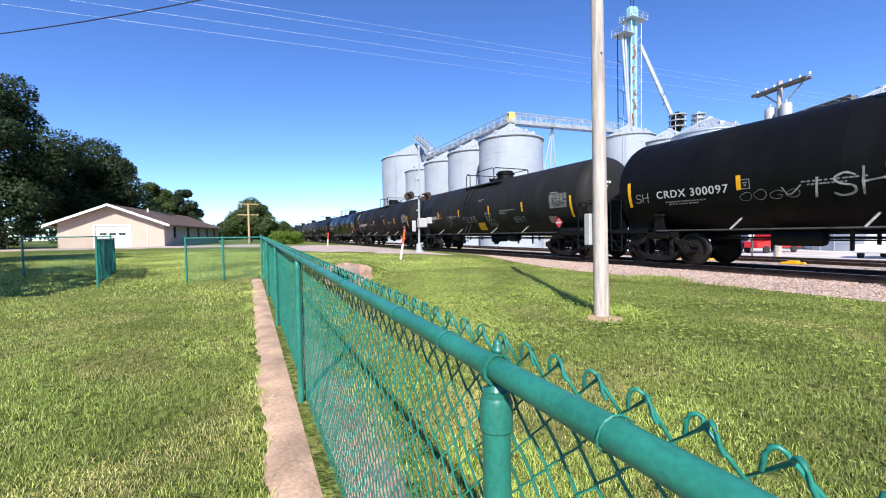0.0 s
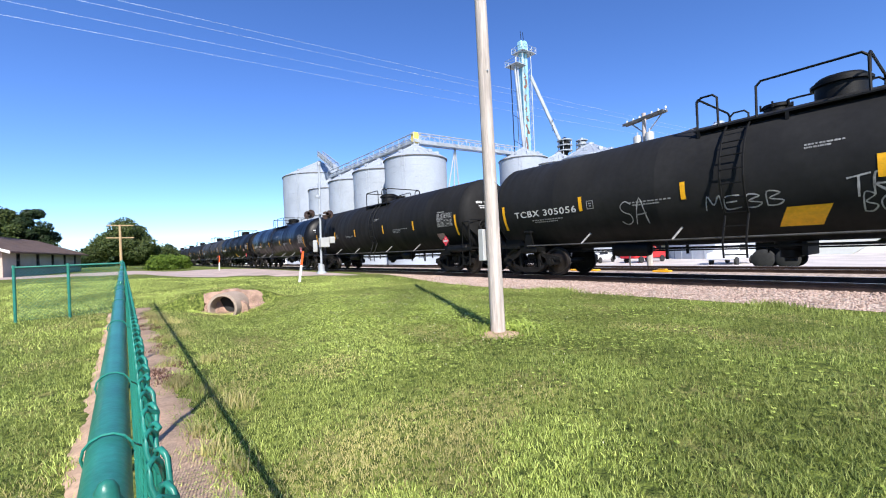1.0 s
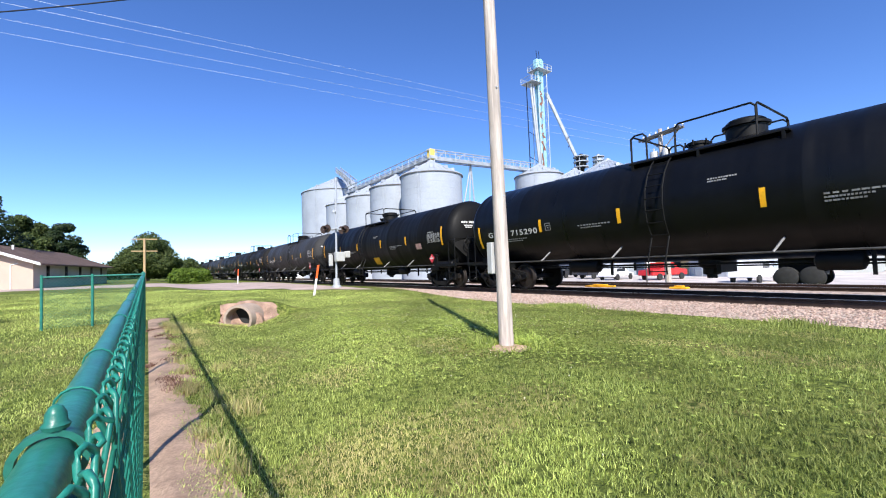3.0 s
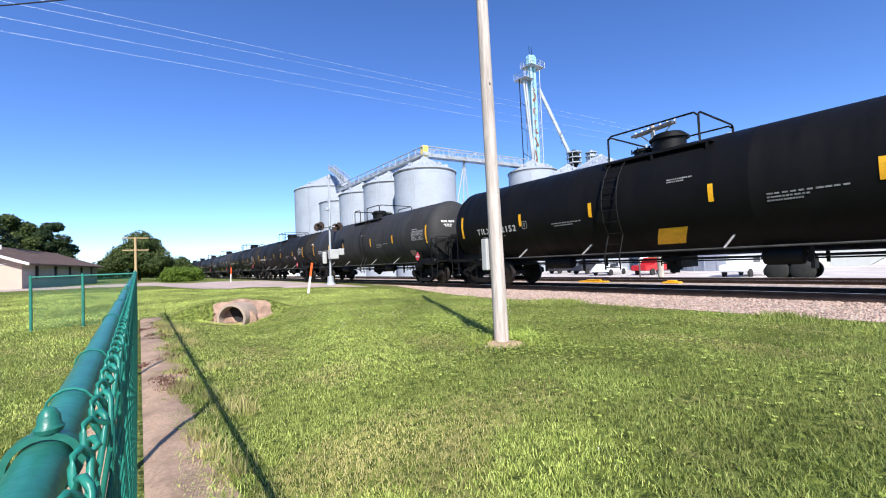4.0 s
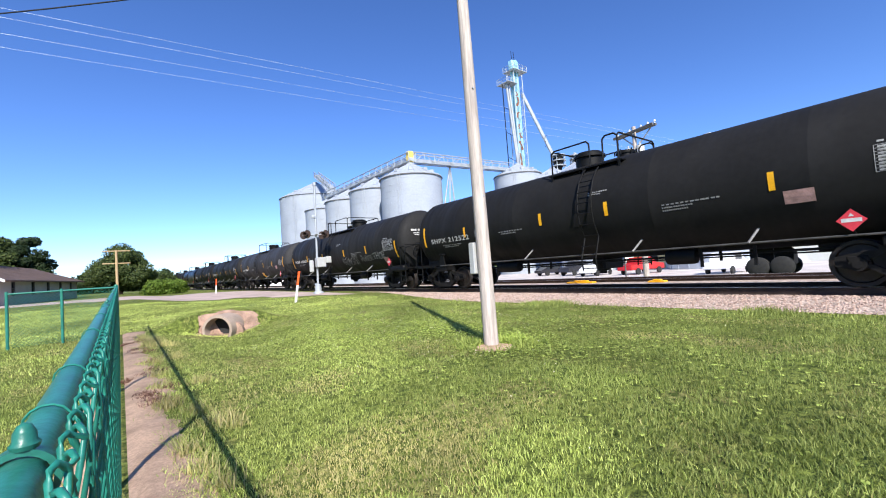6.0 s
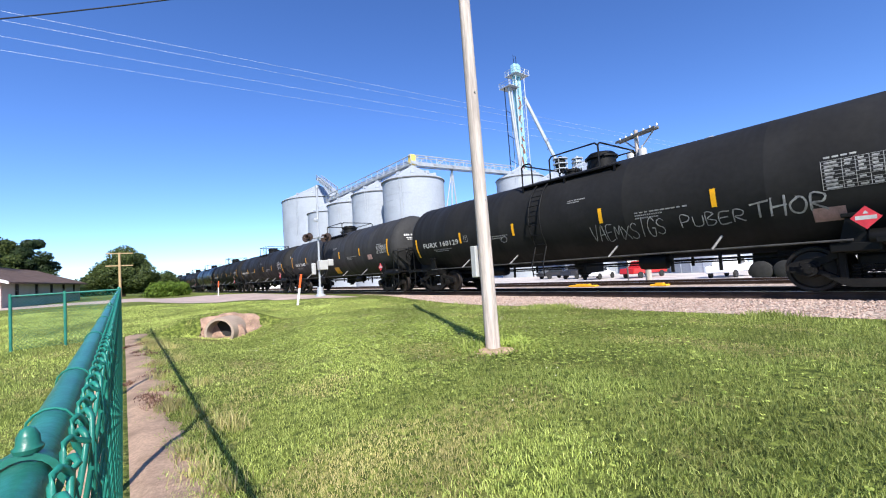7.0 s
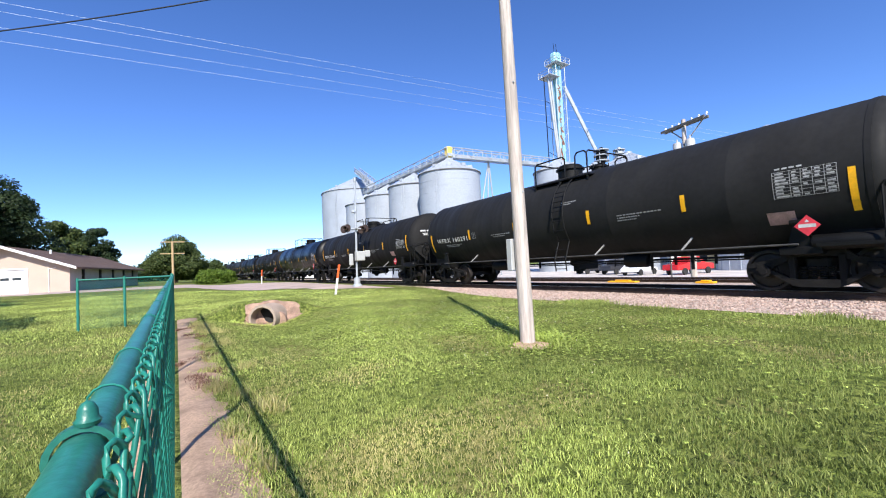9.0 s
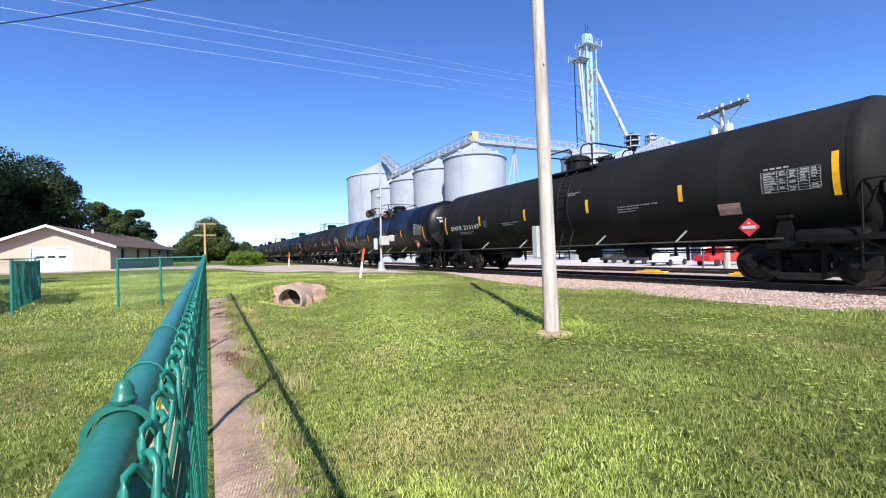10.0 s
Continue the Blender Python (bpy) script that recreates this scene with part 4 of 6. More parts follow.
def post_with_cap(parent, x, y, base, top, r=0.024, cap=True):
    bm = bmesh.new()
    rod(bm, (x, y, base), (x, y, top - 0.035), r, 16)
    post = part("post", bm, M_FENCE, parent, smooth=35)
    if cap:
        bm = bmesh.new()
        lathe(bm, [(r + 0.004, top - 0.10), (r + 0.004, top - 0.055), (r, top - 0.045), (r * 0.55, top - 0.025)], 16, "Z", Matrix.Translation((x, y, 0)))
        n = 20
        rings = []
        for k in range(n):
            a = 2 * math.pi * k / n
            c = Vector((x, y, top)) + Vector((0.0255 * math.cos(a), 0, 0.0255 * math.sin(a)))
            out = Vector((math.cos(a), 0, math.sin(a)))
            rings.append([bm.verts.new(c + out * 0.0028 * sx + Vector((0, 0.007 * sy, 0))) for sx, sy in ((-1, -1), (1, -1), (1, 1), (-1, 1))])
        for k in range(n):
            A, B = rings[k], rings[(k + 1) % n]
            for j in range(4):
                bm.faces.new((A[j], A[(j + 1) % 4], B[(j + 1) % 4], B[j]))
        lathe(bm, [(0.0095, top + 0.027), (0.011, top + 0.031), (0.0085, top + 0.034), (0.008, top + 0.041), (0.005, top + 0.047), (0.0012, top + 0.049)], 14, "Z", Matrix.Translation((x + 0.004, y, 0)))
        part("loop_cap", bm, M_FENCE, post, "cast loop cap with an acorn tip", smooth=40)
    return post


def tie(parent, c, r, axis, turn=0.0):
    """A thin wire wound once round a bar."""
    bm = bmesh.new()
    pts = []
    for k in range(15):
        a = 2 * math.pi * k / 14 + turn
        o = 0.006 * (k / 14 - 0.5)
        if axis == "y":
            pts.append(Vector(c) + Vector((r * math.cos(a), o * 4, r * math.sin(a))))
        else:
            pts.append(Vector(c) + Vector((o * 4, r * math.cos(a), r * math.sin(a))))
    pts.append(pts[-1] + (Vector((0.022, 0.012, -0.02)) if axis == "y" else Vector((0.012, 0.022, -0.02))))
    pipe(bm, pts, 0.0016, 4)
    part("tie_wire", bm, M_WIRE, parent)


CORNER_Y = 13.24


def build_fence():
    f = thing("chain_link_fence", pose(0.0188, 0, 0, 0, 0, 0.08), "green vinyl-coated chain-link fence with round top rail", "fence", "green fences")
    bm = bmesh.new()
    rod(bm, (0, -3.0, fence_z(-3)), (0, CORNER_Y, fence_z(CORNER_Y)), 0.0205, 20)
    part("top_rail", bm, M_FENCE, f, smooth=35)
    for y in (-2.49, 0.565, 3.61, 6.66, 9.71):
        post_with_cap(f, 0, y, zat(0, y) - 0.1, fence_z(y))
    for y in (CORNER_Y,):
        bm = bmesh.new()
        rod(bm, (0, y, zat(0, y) - 0.1), (0, y, fence_z(y) + 0.04), 0.034, 18)
        lathe(bm, [(0.036, fence_z(y) + 0.03), (0.037, fence_z(y) + 0.05), (0.025, fence_z(y) + 0.07), (0.004, fence_z(y) + 0.08)], 16, "Z", Matrix.Translation((0, y, 0)))
        part("post", bm, M_FENCE, f, smooth=35)
    g0 = lambda s, h, o: Vector((0.043 + o, -3.0 + s, 0.03 + 0.017 * (s - 3.0) + h))
    wire_mesh("chain_link", f, CORNER_Y + 2.95, RAIL_H - 0.03, 0.072, g0, r=0.0027, seg=6)
    for y in (-1.9, -1.2, -0.5, 0.32, 0.75, 1.05, 1.75, 2.5, 3.2, 4.1, 4.9, 5.8, 7.2, 8.1, 9.0, 10.3, 11.4, 12.4):
        tie(f, (0, y, fence_z(y)), 0.0235, "y")
    for y in (-2.49, 0.565, 3.61, 6.66, 9.71):
        for z in (0.25, 0.6, 0.95):
            bm = bmesh.new()
            pts = [Vector((0.0265 * math.cos(a), y + 0.0265 * math.sin(a), z + 0.017 * y + 0.004 * math.sin(a))) for a in np.linspace(0.4, 2 * math.pi + 0.4, 13)]
            pipe(bm, pts, 0.0016, 4)
            part("tie_wire", bm, M_WIRE, f)


def small_fence(x0, y0, x1, y1, height, posts, label):
    z = (zat(x0, y0) + zat(x1, y1)) / 2
    ang = math.degrees(math.atan2(y1 - y0, x1 - x0))
    ln = math.hypot(x1 - x0, y1 - y0)
    f = thing("chain_link_fence", pose(x0, y0, z, 0, 0, ang), label, "fence", "green fences")
    bm = bmesh.new()
    rod(bm, (0, 0, height), (ln, 0, height), 0.021, 12)
    part("top_rail", bm, M_FENCE, f, smooth=35)
    for p in posts:
        bm = bmesh.new()
        rod(bm, (p, 0, -0.15), (p, 0, height + (0.05 if p in (posts[0], posts[-1]) else 0)), 0.03 if p in (posts[0], posts[-1]) else 0.022, 12)
        part("post", bm, M_FENCE, f, smooth=35)
    wire_mesh("chain_link", f, ln - 0.03, height - 0.04, 0.075, lambda s, h, o: Vector((s + 0.03, 0.025 + o, 0.03 + h)), r=0.0042, top=0.03, twist=False)
    return f


build_fence()
small_fence(-1.90, CORNER_Y, -0.03, CORNER_Y, 1.22, (0.0, 0.9), "short green chain-link fence section beside the lawn")
small_fence(-3.85, 13.3, -4.5, 17.6, 1.2, (0.0, 2.2, 4.3), "green chain-link gate panel standing ajar")
small_fence(-6.9, 17.75, -4.53, 17.65, 1.25, (0.0, 2.3), "dark green chain-link fence beside the gate")


# ---- wooden pole with its meter box ----
def build_pole():
    p = thing("utility_pole", pose(4.485, 4.66, 0.165), "pale weathered wooden pole standing in the grass", "utility pole", "wooden poles")
    bm = bmesh.new()
    lathe(bm, [(0.116, -0.2), (0.111, 0.3), (0.100, 2.5), (0.088, 5.0), (0.078, 7.6), (0.03, 7.66)], 20)
    for v in bm.verts:
        n = noise.noise(Vector((v.co.x * 9, v.co.y * 9, v.co.z * 0.7)))
        v.co.x += 0.006 * n - 0.0165 * v.co.z
        v.co.y += 0.006 * n + 0.0 * v.co.z
    part("shaft", bm, M_WOOD, p, smooth=50)
    for z, dx in ((3.9, 0.02), (2.25, 0.05), (5.4, -0.03)):
        bm = bmesh.new()
        rod(bm, (-0.05 + dx - 0.0165 * z, -0.115, z), (-0.04 + dx - 0.0165 * z, -0.06, z), 0.012, 6)
        part("bolt", bm, M_GALVST, p)
    bm = bmesh.new()
    box(bm, (-0.15, 0.09, 1.08), (0.04, 0.20, 1.56), 0.01)
    part("meter_box", bm, M_GREYMETAL, p, "grey metal box strapped behind")
    bm = bmesh.new()
    rod(bm, (0.02, 0.125, 0.1), (0.02, 0.125, 1.1), 0.02, 8)
    part("conduit", bm, M_GREYMETAL, p)
    bm = bmesh.new()
    bmesh.ops.create_circle(bm, cap_ends=True, segments=22, radius=0.31)
    for v in bm.verts:
        r = 1 + 0.3 * noise.noise(v.co * 4)
        v.co = Vector((v.co.x * r, v.co.y * r, 0.012))
    dirt = part("dirt_patch_1", bm, M_DIRT)
    dirt.location = (4.36, 4.46, zat(4.36, 4.46) + 0.012)
    tagged(dirt, "bare dirt ring at the pole's foot", "dirt", kind="structure")


build_pole()


# ---- culvert ----
def build_culvert():
    c = thing("culvert", pose(2.30, 12.95, 0.12, 0, 0, -34), "round concrete culvert pipe set into the grassy bank", "culvert")
    bm = bmesh.new()
    n = 36
    rings = []
    for r, y in ((0.31, 1.3), (0.31, -0.34), (0.325, -0.38), (0.385, -0.38), (0.40, -0.35), (0.40, 1.3)):
        ring = []
        for k in range(n):
            a = 2 * math.pi * k / n
            q = 1 + 0.02 * noise.noise(Vector((math.cos(a) * 3, math.sin(a) * 3, y * 2)))
            ring.append(bm.verts.new((r * q * math.cos(a), y, r * q * math.sin(a))))
        rings.append(ring)
    for A, B in zip(rings, rings[1:]):
        for k in range(n):
            bm.faces.new((A[k], A[(k + 1) % n], B[(k + 1) % n], B[k]))
    part("pipe", bm, M_CONC, c, smooth=40)
    # added disc close behind the mouth: shade of the bore as a dark colour
    bm = bmesh.new()
    bmesh.ops.create_circle(bm, cap_ends=True, segments=24, radius=0.32, matrix=Matrix.Translation((0, 0.03, 0)) @ pose(0, 0, 0, 90))
    part("back", bm, M_BORE_SHADE, c)
    # broken flared lip that leans on the bank on either side
    for sx in (-1, 1):
        bm = bmesh.new()
        ln = 0.34 if sx < 0 else 0.18
        lip = [(0.33, -0.30), (0.36, 0.16), (0.37 + ln * 0.45, 0.12), (0.37 + ln * 0.8, 0.03), (0.37 + ln, -0.1), (0.37 + ln * 0.9, -0.30)]
        A = [bm.verts.new((sx * x, -0.12 + 0.3 * (x - 0.33), z)) for x, z in lip]
        B = [bm.verts.new((sx * x, 0.02 + 0.3 * (x - 0.33), z)) for x, z in lip]
        bm.faces.new(A)
        bm.faces.new(B[::-1])
        for k in range(len(lip)):
            bm.faces.new((A[k], B[k], B[(k + 1) % len(lip)], A[(k + 1) % len(lip)]))
        part("flared_lip", bm, M_EARTH, c, "weathered lip caked with earth")
    V, F = [], []
    n = 15
    for j in range(n):
        for i in range(n):
            u, w = i / (n - 1) * 2 - 1, j / (n - 1) * 2 - 1
            k = 1 / max(1, math.hypot(u, w) / max(abs(u), abs(w), 1e-6))
            x, y = 2.35 + u * k * 0.92, 12.95 + w * k * 0.32
            q = 1 + 0.45 * noise.noise(Vector((x * 3, y * 3, 0)))
            x, y = 2.35 + (x - 2.35) * q, 12.95 + (y - 12.95) * q
            edge = abs(u) == 1 or abs(w) == 1
            V.append((x, y, zat(x, y) + (-0.01 if edge else 0.03)))
    for j in range(n - 1):
        for i in range(n - 1):
            F.append((j * n + i, j * n + i + 1, (j + 1) * n + i + 1, (j + 1) * n + i))
    ob = obj_from("dirt_patch_2", V, F, M_EARTH, smooth=True)
    tagged(ob, "washed-out bare dirt round the culvert mouth", "dirt", kind="structure")


build_culvert()


# ---- marker stake and crossing signal ----
def build_stake(x, y, h, lean):
    s = thing("marker_stake", pose(x, y, zat(x, y)), "white and orange buried-cable marker stake, leaning", "marker post", "marker stakes")
    for name, m, a, b in (("stake_base", M_TRIM, -0.1, h * 0.55), ("stake_top", M_ORANGE, h * 0.55, h)):
        bm = bmesh.new()
        box(bm, (-0.045, -0.03, a), (0.045, 0.03, b), 0.008)
        for v in bm.verts:
            v.co.x += lean * v.co.z
        part(name, bm, m, s)


build_stake(6.15, 18.6, 1.35, 0.16)
build_stake(7.6, 47.0, 1.5, 0.05)


M_FLASHER = mat("dark_bronze_paint", (0.05, 0.032, 0.026), 0.5, var=0.3, scale=6, fine=40)


def build_signal():
    x, y = 9.5, 24.6
    s = thing("crossing_signal", pose(x, y, zat(x, y) - 0.02), "silver rail-crossing signal mast with flashing lights", "crossing signal")
    bm = bmesh.new()
    lathe(bm, [(0.32, 0), (0.30, 0.12), (0.2, 0.2), (0.18, 0.55), (0.13, 0.6)], 12)
    part("base", bm, M_GALVST, s, smooth=35)
    bm = bmesh.new()
    rod(bm, (0, 0, 0.5), (0.1, 0, 6.6), 0.065, 12)
    rod(bm, (0.1, 0, 6.6), (0.1, 0, 6.8), 0.1, 10)
    part("mast", bm, M_GALVST, s, smooth=35)
    bm = bmesh.new()
    box(bm, (-0.12, -0.42, 1.62), (0.42, -0.02, 2.2), 0.03)
    part("gate_mechanism", bm, M_GREYMETAL, s, "pale grey crossing-gate mechanism box")
    bm = bmesh.new()
    box(bm, (0.46, -0.3, 1.85), (0.82, -0.18, 2.25), 0.03)
    part("counterweight", bm, M_GREYMETAL, s)
    bm = bmesh.new()
    box(bm, (-0.55, -0.33, 1.35), (-0.3, -0.2, 2.05), 0.04)
    part("counterweight", bm, M_GREYMETAL, s)
    bm = bmesh.new()
    rod(bm, (-0.8, -0.1, 3.58), (0.75, -0.1, 3.62), 0.04, 8)
    rod(bm, (-0.06, -0.6, 3.6), (-0.06, 0.5, 3.6), 0.04, 8)
    part("cross_arm", bm, M_GALVST, s)
    for dx in (-0.62, 0.52):
        for dy, o in ((-0.34, -1), (0.30, 1)):
            bm = bmesh.new()
            lathe(bm, [(0.02, 0), (0.25, 0.0), (0.25, 0.025 * o), (0.02, 0.025 * o)], 18, "X", Matrix.Translation((dx, dy, 3.6)) @ pose(0, 0, 0, 0, 0, 35))
            lathe(bm, [(0.11, 0.02 * o), (0.13, 0.26 * o), (0.115, 0.26 * o), (0.10, 0.03 * o)], 14, "X", Matrix.Translation((dx, dy, 3.6)) @ pose(0, 0, 0, 0, 0, 35))
            part("flasher", bm, M_FLASHER, s, "dark bronze light disc with hood", smooth=40)
    bm = bmesh.new()
    lathe(bm, [(0.05, 4.6), (0.14, 4.62), (0.14, 4.72), (0.05, 4.8)], 12, "Z", Matrix.Translation((-0.08, 0, 0)))
    part("bell", bm, M_GALVST, s)


build_signal()


# ---- house ----
def build_house():
    W, L, E, RZ = 9.15, 25.5, 2.5, 4.35
    h = thing("house", pose(-8.3, 52.0, zat(-8.3, 52) - 0.02, 0, 0, -8), "low cream house with brown shingle roof and garage", "house")
    bm = bmesh.new()
    # front gable wall with the garage opening
    gx0, gx1, gz = -6.1, -3.05, 2.25
    def wallpoly(pts, y0, y1):
        A, B = [bm.verts.new((x, y0, z)) for x, z in pts], [bm.verts.new((x, y1, z)) for x, z in pts]
        bm.faces.new(A)
        bm.faces.new(B[::-1])
        for k in range(len(pts)):
            bm.faces.new((A[k], B[k], B[(k + 1) % len(pts)], A[(k + 1) % len(pts)]))
    wallpoly([(-W, -0.3), (gx0, -0.3), (gx0, gz), (-W, gz)], 0, 0.2)
    wallpoly([(gx1, -0.3), (0, -0.3), (0, gz), (gx1, gz)], 0, 0.2)
    wallpoly([(-W, gz), (0, gz), (0, E), (-W / 2, RZ - 0.05), (-W, E)], 0, 0.2)
    part("front_wall", bm, M_WALL, h)
    bm = bmesh.new()
    wins = (3.0, 8.2, 13.0, 17.6, 22.2)
    ys = [0.2]
    for wy in wins:
        ys += [wy, wy + 0.9]
    ys.append(L)
    for i in range(0, len(ys) - 1):
        solid = i % 2 == 0
        if solid:
            box(bm, (-0.2, ys[i], -0.3), (0, ys[i + 1], E))
        else:
            box(bm, (-0.2, ys[i], -0.3), (0, ys[i + 1], 0.9))
            box(bm, (-0.2, ys[i], 2.2), (0, ys[i + 1], E))
    part("side_wall", bm, M_SHADEWALL, h)
    bm = bmesh.new()
    box(bm, (-W, 0.2, -0.3), (-W + 0.2, L, E))
    part("side_wall", bm, M_WALL, h)
    bm = bmesh.new()
    wallpoly([(-W, -0.3), (0, -0.3), (0, E), (-W / 2, RZ - 0.05), (-W, E)], L, L + 0.2)
    part("back_wall", bm, M_WALL, h)
    for wy in wins:
        bm = bmesh.new()
        for a, b in ((0.9, 0.96), (2.14, 2.2), (1.52, 1.58)):
            box(bm, (-0.06, wy, a), (0.02, wy + 0.9, b))
        for a in (wy, wy + 0.84):
            box(bm, (-0.06, a, 0.9), (0.021, a + 0.06, 2.2))
        w = part("window", bm, M_GREYWOOD, h)
        bm = bmesh.new()
        box(bm, (-0.1, wy, 0.9), (-0.08, wy + 0.9, 2.2))
        part("pane", bm, M_GLASSDARK, w)
    # garage door in panels
    gd = bmesh.new()
    for k in range(4):
        box(gd, (gx0 + 0.05, 0.08, -0.05 + k * 0.575), (gx1 - 0.05, 0.12, -0.05 + k * 0.575 + 0.565), 0.008)
    g = part("garage_door", gd, M_TRIM, h, "white sectional garage door")
    for k in range(3):
        bm = bmesh.new()
        c = gx0 + 0.7 + k * 0.82
        box(bm, (c - 0.3, 0.065, 1.28), (c + 0.3, 0.075, 1.52))
        part("pane", bm, M_GLASSDARK, g)
    bm = bmesh.new()
    box(bm, (gx0 - 0.1, -0.03, -0.2), (gx0 + 0.04, 0.05, gz + 0.1))
    box(bm, (gx1 - 0.04, -0.03, -0.2), (gx1 + 0.1, 0.05, gz + 0.1))
    box(bm, (gx0 + 0.04, -0.03, gz - 0.03), (gx1 - 0.04, 0.05, gz + 0.1))
    part("door_trim", bm, M_TRIM, h)
    # roof: two slopes of shingle courses
    o = 0.75
    for side in (-1, 1):
        n = 16
        ridge = Vector((-W / 2, 0, RZ + 0.05))
        sl = (RZ - E) / (W / 2)
        eave = Vector((-W / 2 + side * (W / 2 + o), 0, E - sl * o + 0.1))
        for k in range(n):
            bm = bmesh.new()
            a, b = ridge.lerp(eave, k / n), ridge.lerp(eave, (k + 1) / n)
            up = 0.02
            vs = [(a.x, -0.9, a.z), (a.x, L + 0.6, a.z), (b.x, L + 0.6, b.z + up), (b.x, -0.9, b.z + up)]
            lo = [(x, y, z - 0.1) for x, y, z in vs]
            V = [bm.verts.new(v) for v in vs + lo]
            for f in ((0, 1, 2, 3), (4, 5, 6, 7), (0, 3, 7, 4), (1, 2, 6, 5), (2, 3, 7, 6)):
                bm.faces.new([V[i] for i in f])
            part("shingle_course", bm, M_ROOF, h)
        bm = bmesh.new()
        V = []
        for y in (-0.93, -0.88):
            for p in (ridge, eave):
                V += [bm.verts.new((p.x, y, p.z + 0.04)), bm.verts.new((p.x, y, p.z - 0.2))]
        for f in ((0, 2, 3, 1), (4, 5, 7, 6), (0, 4, 6, 2), (1, 3, 7, 5), (2, 6, 7, 3)):
            bm.faces.new([V[i] for i in f])
        part("bargeboard", bm, M_TRIM, h, "white bargeboard")
        bm = bmesh.new()
        box(bm, (eave.x - 0.05, -0.9, eave.z - 0.16), (eave.x + 0.07, L + 0.6, eave.z - 0.02), 0.01)
        part("gutter", bm, M_ROOF if side > 0 else M_TRIM, h)
    bm = bmesh.new()
    rod(bm, (-W / 2 + 1.2, 6, RZ - 0.6), (-W / 2 + 1.2, 6, RZ + 0.02), 0.09, 10)
    part("vent_pipe", bm, M_TRIM, h)
    bm = bmesh.new()
    pipe(bm, [(-1.5, -0.03, 0), (-1.5, -0.03, 2.2), (-1.0, -0.03, 2.35)], 0.04, 6)
    part("downspout", bm, M_TRIM, h)


M_GLASSDARK = mat("dark_window_glass", (0.03, 0.035, 0.04), 0.12, var=0.1, bump=0)
build_house()


# ---- trees ----
def tree(x, y, height, radius, seed, leaves, leaf, material, label, trunk=0.35, base=0.25, squash=1.0, name="tree"):
    rnd = random.Random(seed)
    rs = np.random.RandomState(seed)
    t = thing(name, pose(x, y, zat(x, y) - 0.05), label, name, "trees" if name == "tree" else "shrubs")
    bm = bmesh.new()
    rod(bm, (0, 0, -0.2), (0.1, 0, height * 0.45), trunk, 10, trunk * 0.6)
    lobes = []
    k = 0
    while len(lobes) < 40 and k < 900:
        k += 1
        a, r = rnd.uniform(0, 2 * math.pi), radius * math.sqrt(rnd.uniform(0, 1)) * 0.78
        f = rnd.uniform(base, 0.93)
        lim = radius * math.sin(math.pi * min(1, max(0.05, (f - base * 0.5) / (1.05 - base * 0.5))) ** 0.8) * 0.85
        if r > lim:
            continue
        lobes.append((r * math.cos(a), r * math.sin(a), f * height, rnd.uniform(0.22, 0.40) * radius))
    for lx, ly, lz, lr in lobes[:9]:
        a = Vector((0.08, 0, height * rnd.uniform(0.2, 0.42)))
        rod(bm, a, (lx * 0.8, ly * 0.8, lz), trunk * 0.35, 6, trunk * 0.08)
    part("trunk", bm, M_BARK, t, smooth=60)
    n = leaves // len(lobes)
    V, F = [], []
    for lx, ly, lz, lr in lobes:
        d = rs.normal(size=(n, 3))
        d /= np.linalg.norm(d, axis=1)[:, None]
        rad = lr * rs.uniform(0.55, 1.08, n) ** 0.6
        c = np.array([lx, ly, lz]) + d * rad[:, None] * np.array([1, 1, 0.8 * squash])
        u = rs.normal(size=(n, 3))
        u /= np.linalg.norm(u, axis=1)[:, None]
        v = np.cross(u, d)
        v /= np.linalg.norm(v, axis=1)[:, None] + 1e-6
        s = leaf * rs.uniform(0.6, 1.3, n)[:, None]
        q = np.stack([c - u * s, c - v * s * 0.55, c + u * s, c + v * s * 0.55], 1).reshape(-1, 3)
        b = len(V)
        V.extend(map(tuple, q))
        F.extend((b + 4 * i, b + 4 * i + 1, b + 4 * i + 2, b + 4 * i + 3) for i in range(n))
    obj_from("crown", V, F, material, t)
    return t


big = "large dark-green leafy tree behind the house"
tree(-23.2, 57, 18.8, 7.6, 1, 52000, 0.17, M_LEAF, big, 0.6, 0.10)
tree(-34, 52, 19, 9.5, 2, 40000, 0.18, M_LEAF, big, 0.6, 0.10)
tree(-17.2, 66, 13.4, 6.0, 3, 40000, 0.17, M_LEAF, big, 0.5, 0.10)
tree(-15, 85, 11.4, 4.2, 4, 22000, 0.19, M_LEAF3, big, 0.4, 0.10)
tree(-11.2, 86, 9.8, 3.7, 5, 22000, 0.19, M_LEAF, big, 0.4, 0.10)
tree(0.0, 82, 7.7, 4.9, 7, 36000, 0.15, M_LEAF3, "round dark-green tree beside the track", 0.4, 0.05)
tree(7.2, 118, 4.6, 5.0, 8, 16000, 0.17, M_LEAF3, "leafy tree beside the track", 0.3, 0.05)
tree(4.2, 68, 2.1, 2.2, 9, 7000, 0.14, M_LEAF2, "bright green bushy shrub by the crossing", 0.08, 0.02, name="shrub")
tree(6.6, 74, 2.0, 2.0, 10, 6000, 0.14, M_LEAF2, "bright green bushy shrub by the crossing", 0.08, 0.02, name="shrub")
tree(-12.5, 7.5, 11, 5.5, 13, 9000, 0.26, M_LEAF, "leafy yard tree shading the lawn", 0.35, 0.25)
tree(-16, 18, 12, 5.5, 14, 9000, 0.26, M_LEAF, "leafy yard tree shading the lawn", 0.35, 0.2)
